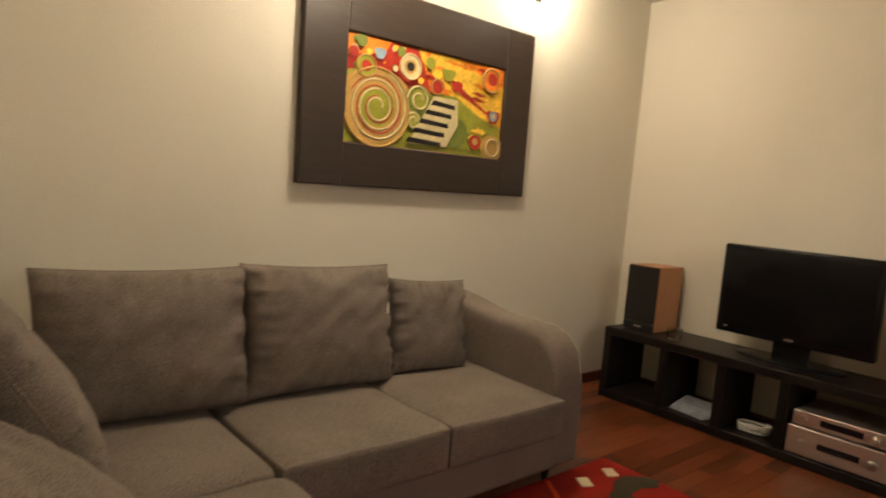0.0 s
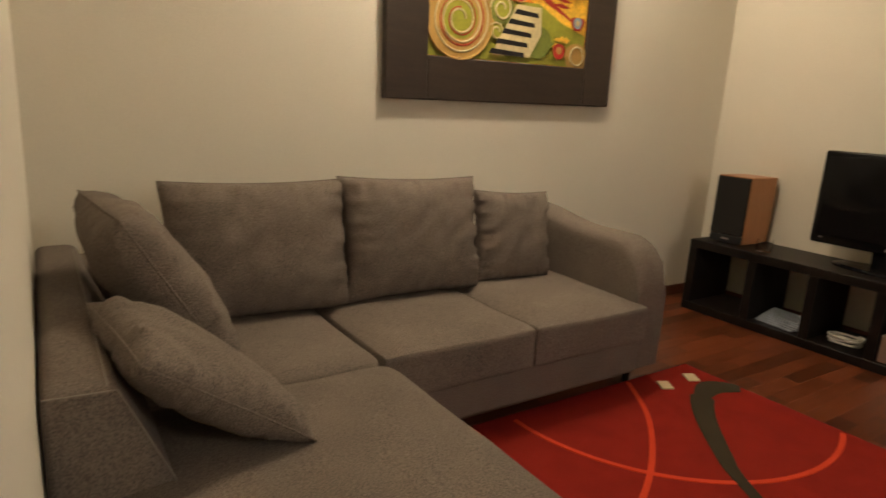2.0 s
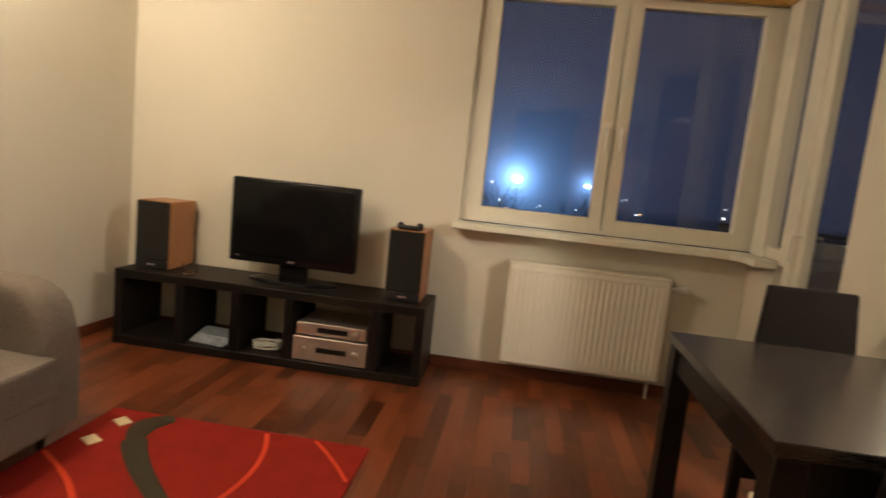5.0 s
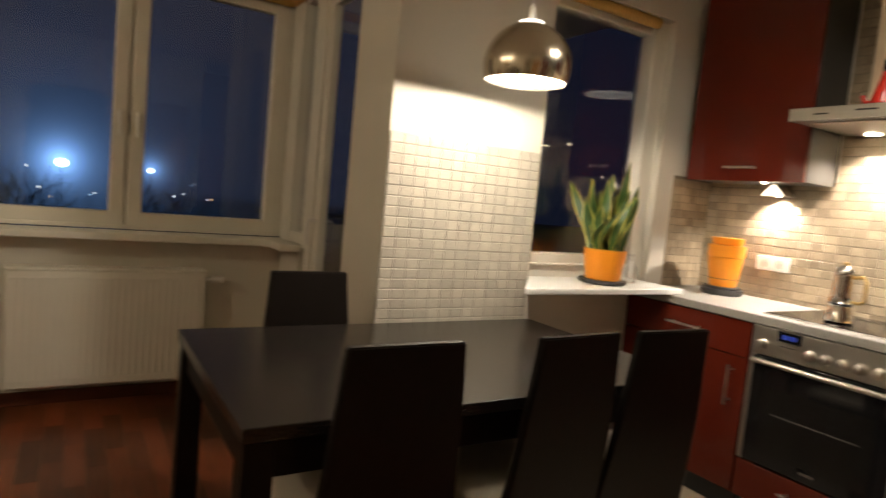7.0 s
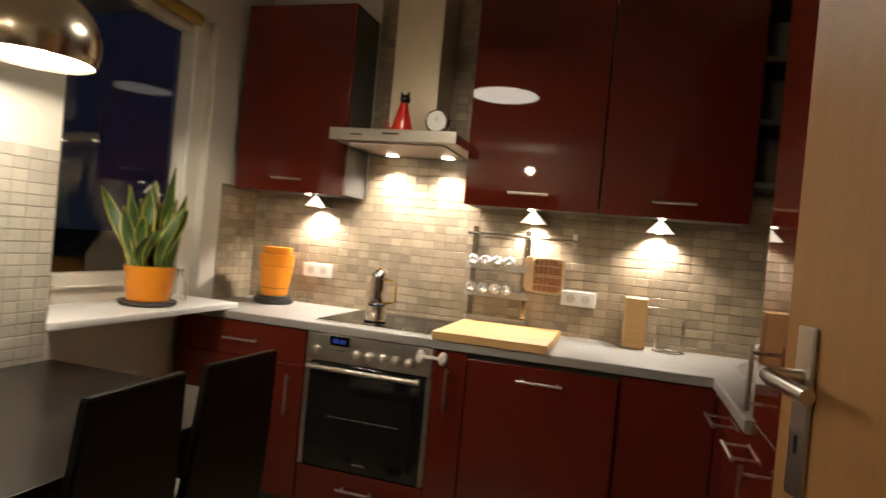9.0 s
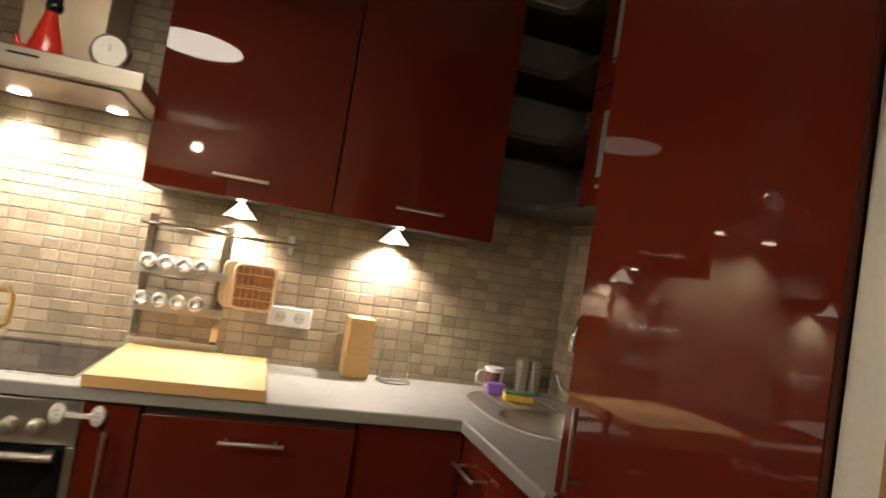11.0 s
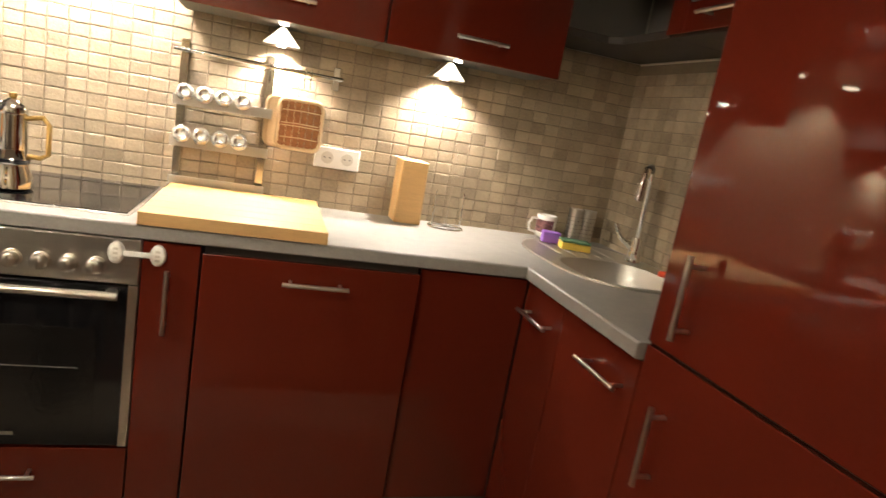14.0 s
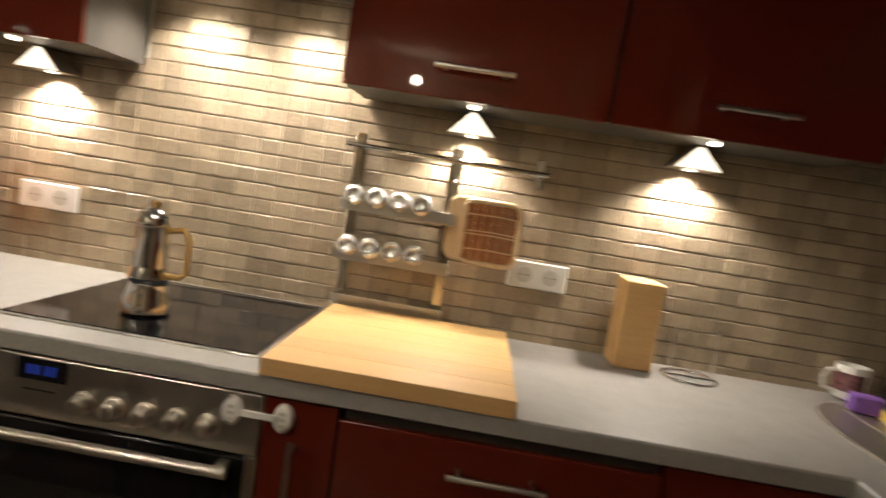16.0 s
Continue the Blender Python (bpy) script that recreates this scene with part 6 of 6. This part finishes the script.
PL, PW = 0.42, 0.082
plank = shared_box("plank", PL - 0.0005, PW - 0.0005, 0.012, PARQUET, 0.0003)
verts, faces, count = [], [], 0
KITCHEN_Y = -1.05
spots = []
row = 0
y = KITCHEN_Y + PW / 2
while y < YN:
    x = -1.3 + (row * 0.61 % 1) * PL
    while x < 4.3:
        spots.append((x, y))
        x += PL
    y += PW
    row += 1
near = [s for s in spots if 2.2 < s[0] < 4.2 and 0.0 < s[1] < 2.9][:300]
for x, y in spots:
    if (x, y) in near:
        o = new("plank", plank)
        o.location = (x, y, -0.012)
        o.parent = floor
    else:
        k = len(verts)
        hx, hy = (PL - 0.0005) / 2, (PW - 0.0005) / 2
        verts += [(x - hx, y - hy, -0.012), (x + hx, y - hy, -0.012), (x + hx, y + hy, -0.012), (x - hx, y + hy, -0.012), (x - hx, y - hy, 0), (x + hx, y - hy, 0), (x + hx, y + hy, 0), (x - hx, y + hy, 0)]
        faces += [(k + 4, k + 5, k + 6, k + 7), (k, k + 1, k + 5, k + 4), (k + 1, k + 2, k + 6, k + 5), (k + 2, k + 3, k + 7, k + 6), (k + 3, k, k + 4, k + 7)]
me = bpy.data.meshes.new("planks")
me.from_pydata(verts, [], faces)
me.materials.append(PARQUET)
rest = tagged(new("planks", me), "", "", "", "stuff")
rest.parent = floor
ft = shared_box("floor_tile", 0.327, 0.327, 0.012, FLOOR_TILE, 0.001)
for i in range(10):
    for j in range(5):
        x, y = XK + 0.165 + 0.33 * i, YS + 0.165 + 0.33 * j - 0.086
        if x < XP + 0.1 and y < KITCHEN_Y - 0.16:
            o = new("floor_tile", ft)
            o.location = (x, y, -0.012)
            o.parent = floor

# ---- wall tiles ----
TILE_SEED = random.Random(3)


def lay(wall, origin, along, out, length, height, pw, ph, mat, grout, limit, prefer, bond=0.0, gap=0.0028, joint=0.0024):
    o, u, n = Vector(origin), Vector(along), Vector(out)
    bed = bmesh.new()
    c = [o, o + u * length, o + u * length + Vector((0, 0, height)), o + Vector((0, 0, height))]
    vs = [bed.verts.new(p + n * d) for d in (0.0005, 0.0025) for p in c]
    bed.faces.new(vs[4:8])
    for i in range(4):
        bed.faces.new((vs[i], vs[(i + 1) % 4], vs[4 + (i + 1) % 4], vs[4 + i]))
    bmesh.ops.recalc_face_normals(bed, faces=bed.faces[:])
    b_ = mesh_object("grout_bed", bed, grout, False)
    b_.parent = wall
    cells = []
    r = 0
    while (r + 1) * ph <= height + 0.001:
        a = -bond * pw * (r % 2)
        while a < length - 0.004:
            a0, a1 = max(a, 0) + joint / 2, min(a + pw, length) - joint / 2
            if a1 - a0 > 0.008:
                cells.append((a0, a1, r * ph + gap / 2, (r + 1) * ph - gap / 2))
            a += pw
        r += 1
    ranked = sorted(cells, key=lambda q: abs((q[0] + q[1]) / 2 - prefer))
    single_ones = set(ranked[:limit])
    meshes = {}
    verts, faces = [], []
    R = Matrix((u, n, Vector((0, 0, 1)))).transposed()
    for q in cells:
        w, h = round(q[1] - q[0], 4), round(q[3] - q[2], 4)
        depth = 0.0062 + TILE_SEED.uniform(-0.0008, 0.0008)
        if q in single_ones:
            if (w, h) not in meshes:
                bm = bmesh.new()
                be = 0.0022
                lo = [bm.verts.new(p) for p in ((-w / 2, 0, -h / 2), (w / 2, 0, -h / 2), (w / 2, 0, h / 2), (-w / 2, 0, h / 2))]
                mi = [bm.verts.new((p.co.x, 0.0045, p.co.z)) for p in lo]
                hi = [bm.verts.new((p.co.x - math.copysign(be, p.co.x), 0.0062, p.co.z - math.copysign(be, p.co.z))) for p in lo]
                for s1, s2 in ((lo, mi), (mi, hi)):
                    for i in range(4):
                        bm.faces.new((s1[i], s1[(i + 1) % 4], s2[(i + 1) % 4], s2[i]))
                bm.faces.new(hi)
                bmesh.ops.recalc_face_normals(bm, faces=bm.faces[:])
                me = bpy.data.meshes.new("tile")
                bm.to_mesh(me)
                bm.free()
                me.materials.append(mat)
                meshes[(w, h)] = me
            t = new("tile", meshes[(w, h)])
            tilt = Matrix.Rotation(TILE_SEED.uniform(-0.012, 0.012), 3, "Z") @ Matrix.Rotation(TILE_SEED.uniform(-0.012, 0.012), 3, "X")
            t.matrix_world = Matrix.Translation(o + u * (q[0] + q[1]) / 2 + Vector((0, 0, (q[2] + q[3]) / 2)) + n * (depth - 0.0062)) @ (R @ tilt).to_4x4()
            t.parent = wall
        else:
            k = len(verts)
            be = 0.0022
            for d, e in ((0.0, 0), (0.0045, 0), (depth, be)):
                for a, z in ((q[0] + e, q[2] + e), (q[1] - e, q[2] + e), (q[1] - e, q[3] - e), (q[0] + e, q[3] - e)):
                    verts.append(tuple(o + u * a + Vector((0, 0, z)) + n * d))
            for s1 in (0, 4):
                for i in range(4):
                    faces.append((k + s1 + i, k + s1 + (i + 1) % 4, k + s1 + 4 + (i + 1) % 4, k + s1 + 4 + i))
            faces.append((k + 8, k + 9, k + 10, k + 11))
    if verts:
        me = bpy.data.meshes.new("tiles")
        me.from_pydata(verts, [], faces)
        bm = bmesh.new()
        bm.from_mesh(me)
        bmesh.ops.recalc_face_normals(bm, faces=bm.faces[:])
        bm.to_mesh(me)
        bm.free()
        me.materials.append(mat)
        ob = tagged(new("tiles", me), "", "", "", "stuff")
        ob.parent = wall


south, balcony, westw = bpy.data.objects["wall_south"], bpy.data.objects["wall_balcony"], bpy.data.objects["wall_west"]
TW, TH = 0.060, 0.0425
lay(south, (XK, YS, 0.88), (1, 0, 0), (0, 1, 0), XP - XK, 0.6375, TW, TH, STONE_TILE, GROUT, 280, 1.25)
lay(south, (XK, YS, 1.5175), (1, 0, 0), (0, 1, 0), 0.475, 0.1275, TW, TH, STONE_TILE, GROUT, 30, 0.3)
T0 = XK + TW * math.ceil((1.356 - XK) / TW)
lay(south, (T0, YS, 1.5175), (1, 0, 0), (0, 1, 0), 1.976 - T0, 0.2975, TW, TH, STONE_TILE, GROUT, 20, 0.3)
lay(south, (T0, YS, 1.815), (1, 0, 0), (0, 1, 0), 1.976 - T0, 0.765, TW, TH, STONE_TILE, GROUT, 0, 0.3)
lay(westw, (XK, -1.393, 0.88), (0, -1, 0), (1, 0, 0), YS * -1 - 1.393, 0.76, TW, TH, STONE_TILE, GROUT, 150, 1.2)
lay(balcony, (XP, YS, 0.90), (0, 1, 0), (-1, 0, 0), 0.325, 0.61, TW, TH, STONE_TILE, GROUT, 120, 0.1)
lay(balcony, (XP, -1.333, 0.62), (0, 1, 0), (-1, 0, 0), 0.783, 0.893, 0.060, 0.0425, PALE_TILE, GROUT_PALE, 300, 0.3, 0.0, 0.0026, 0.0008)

# clear things let the light through
for ob in bpy.data.objects:
    if ob.type == "MESH" and ob.data.materials and ob.data.materials[0] == GLASS:
        ob.visible_shadow = False
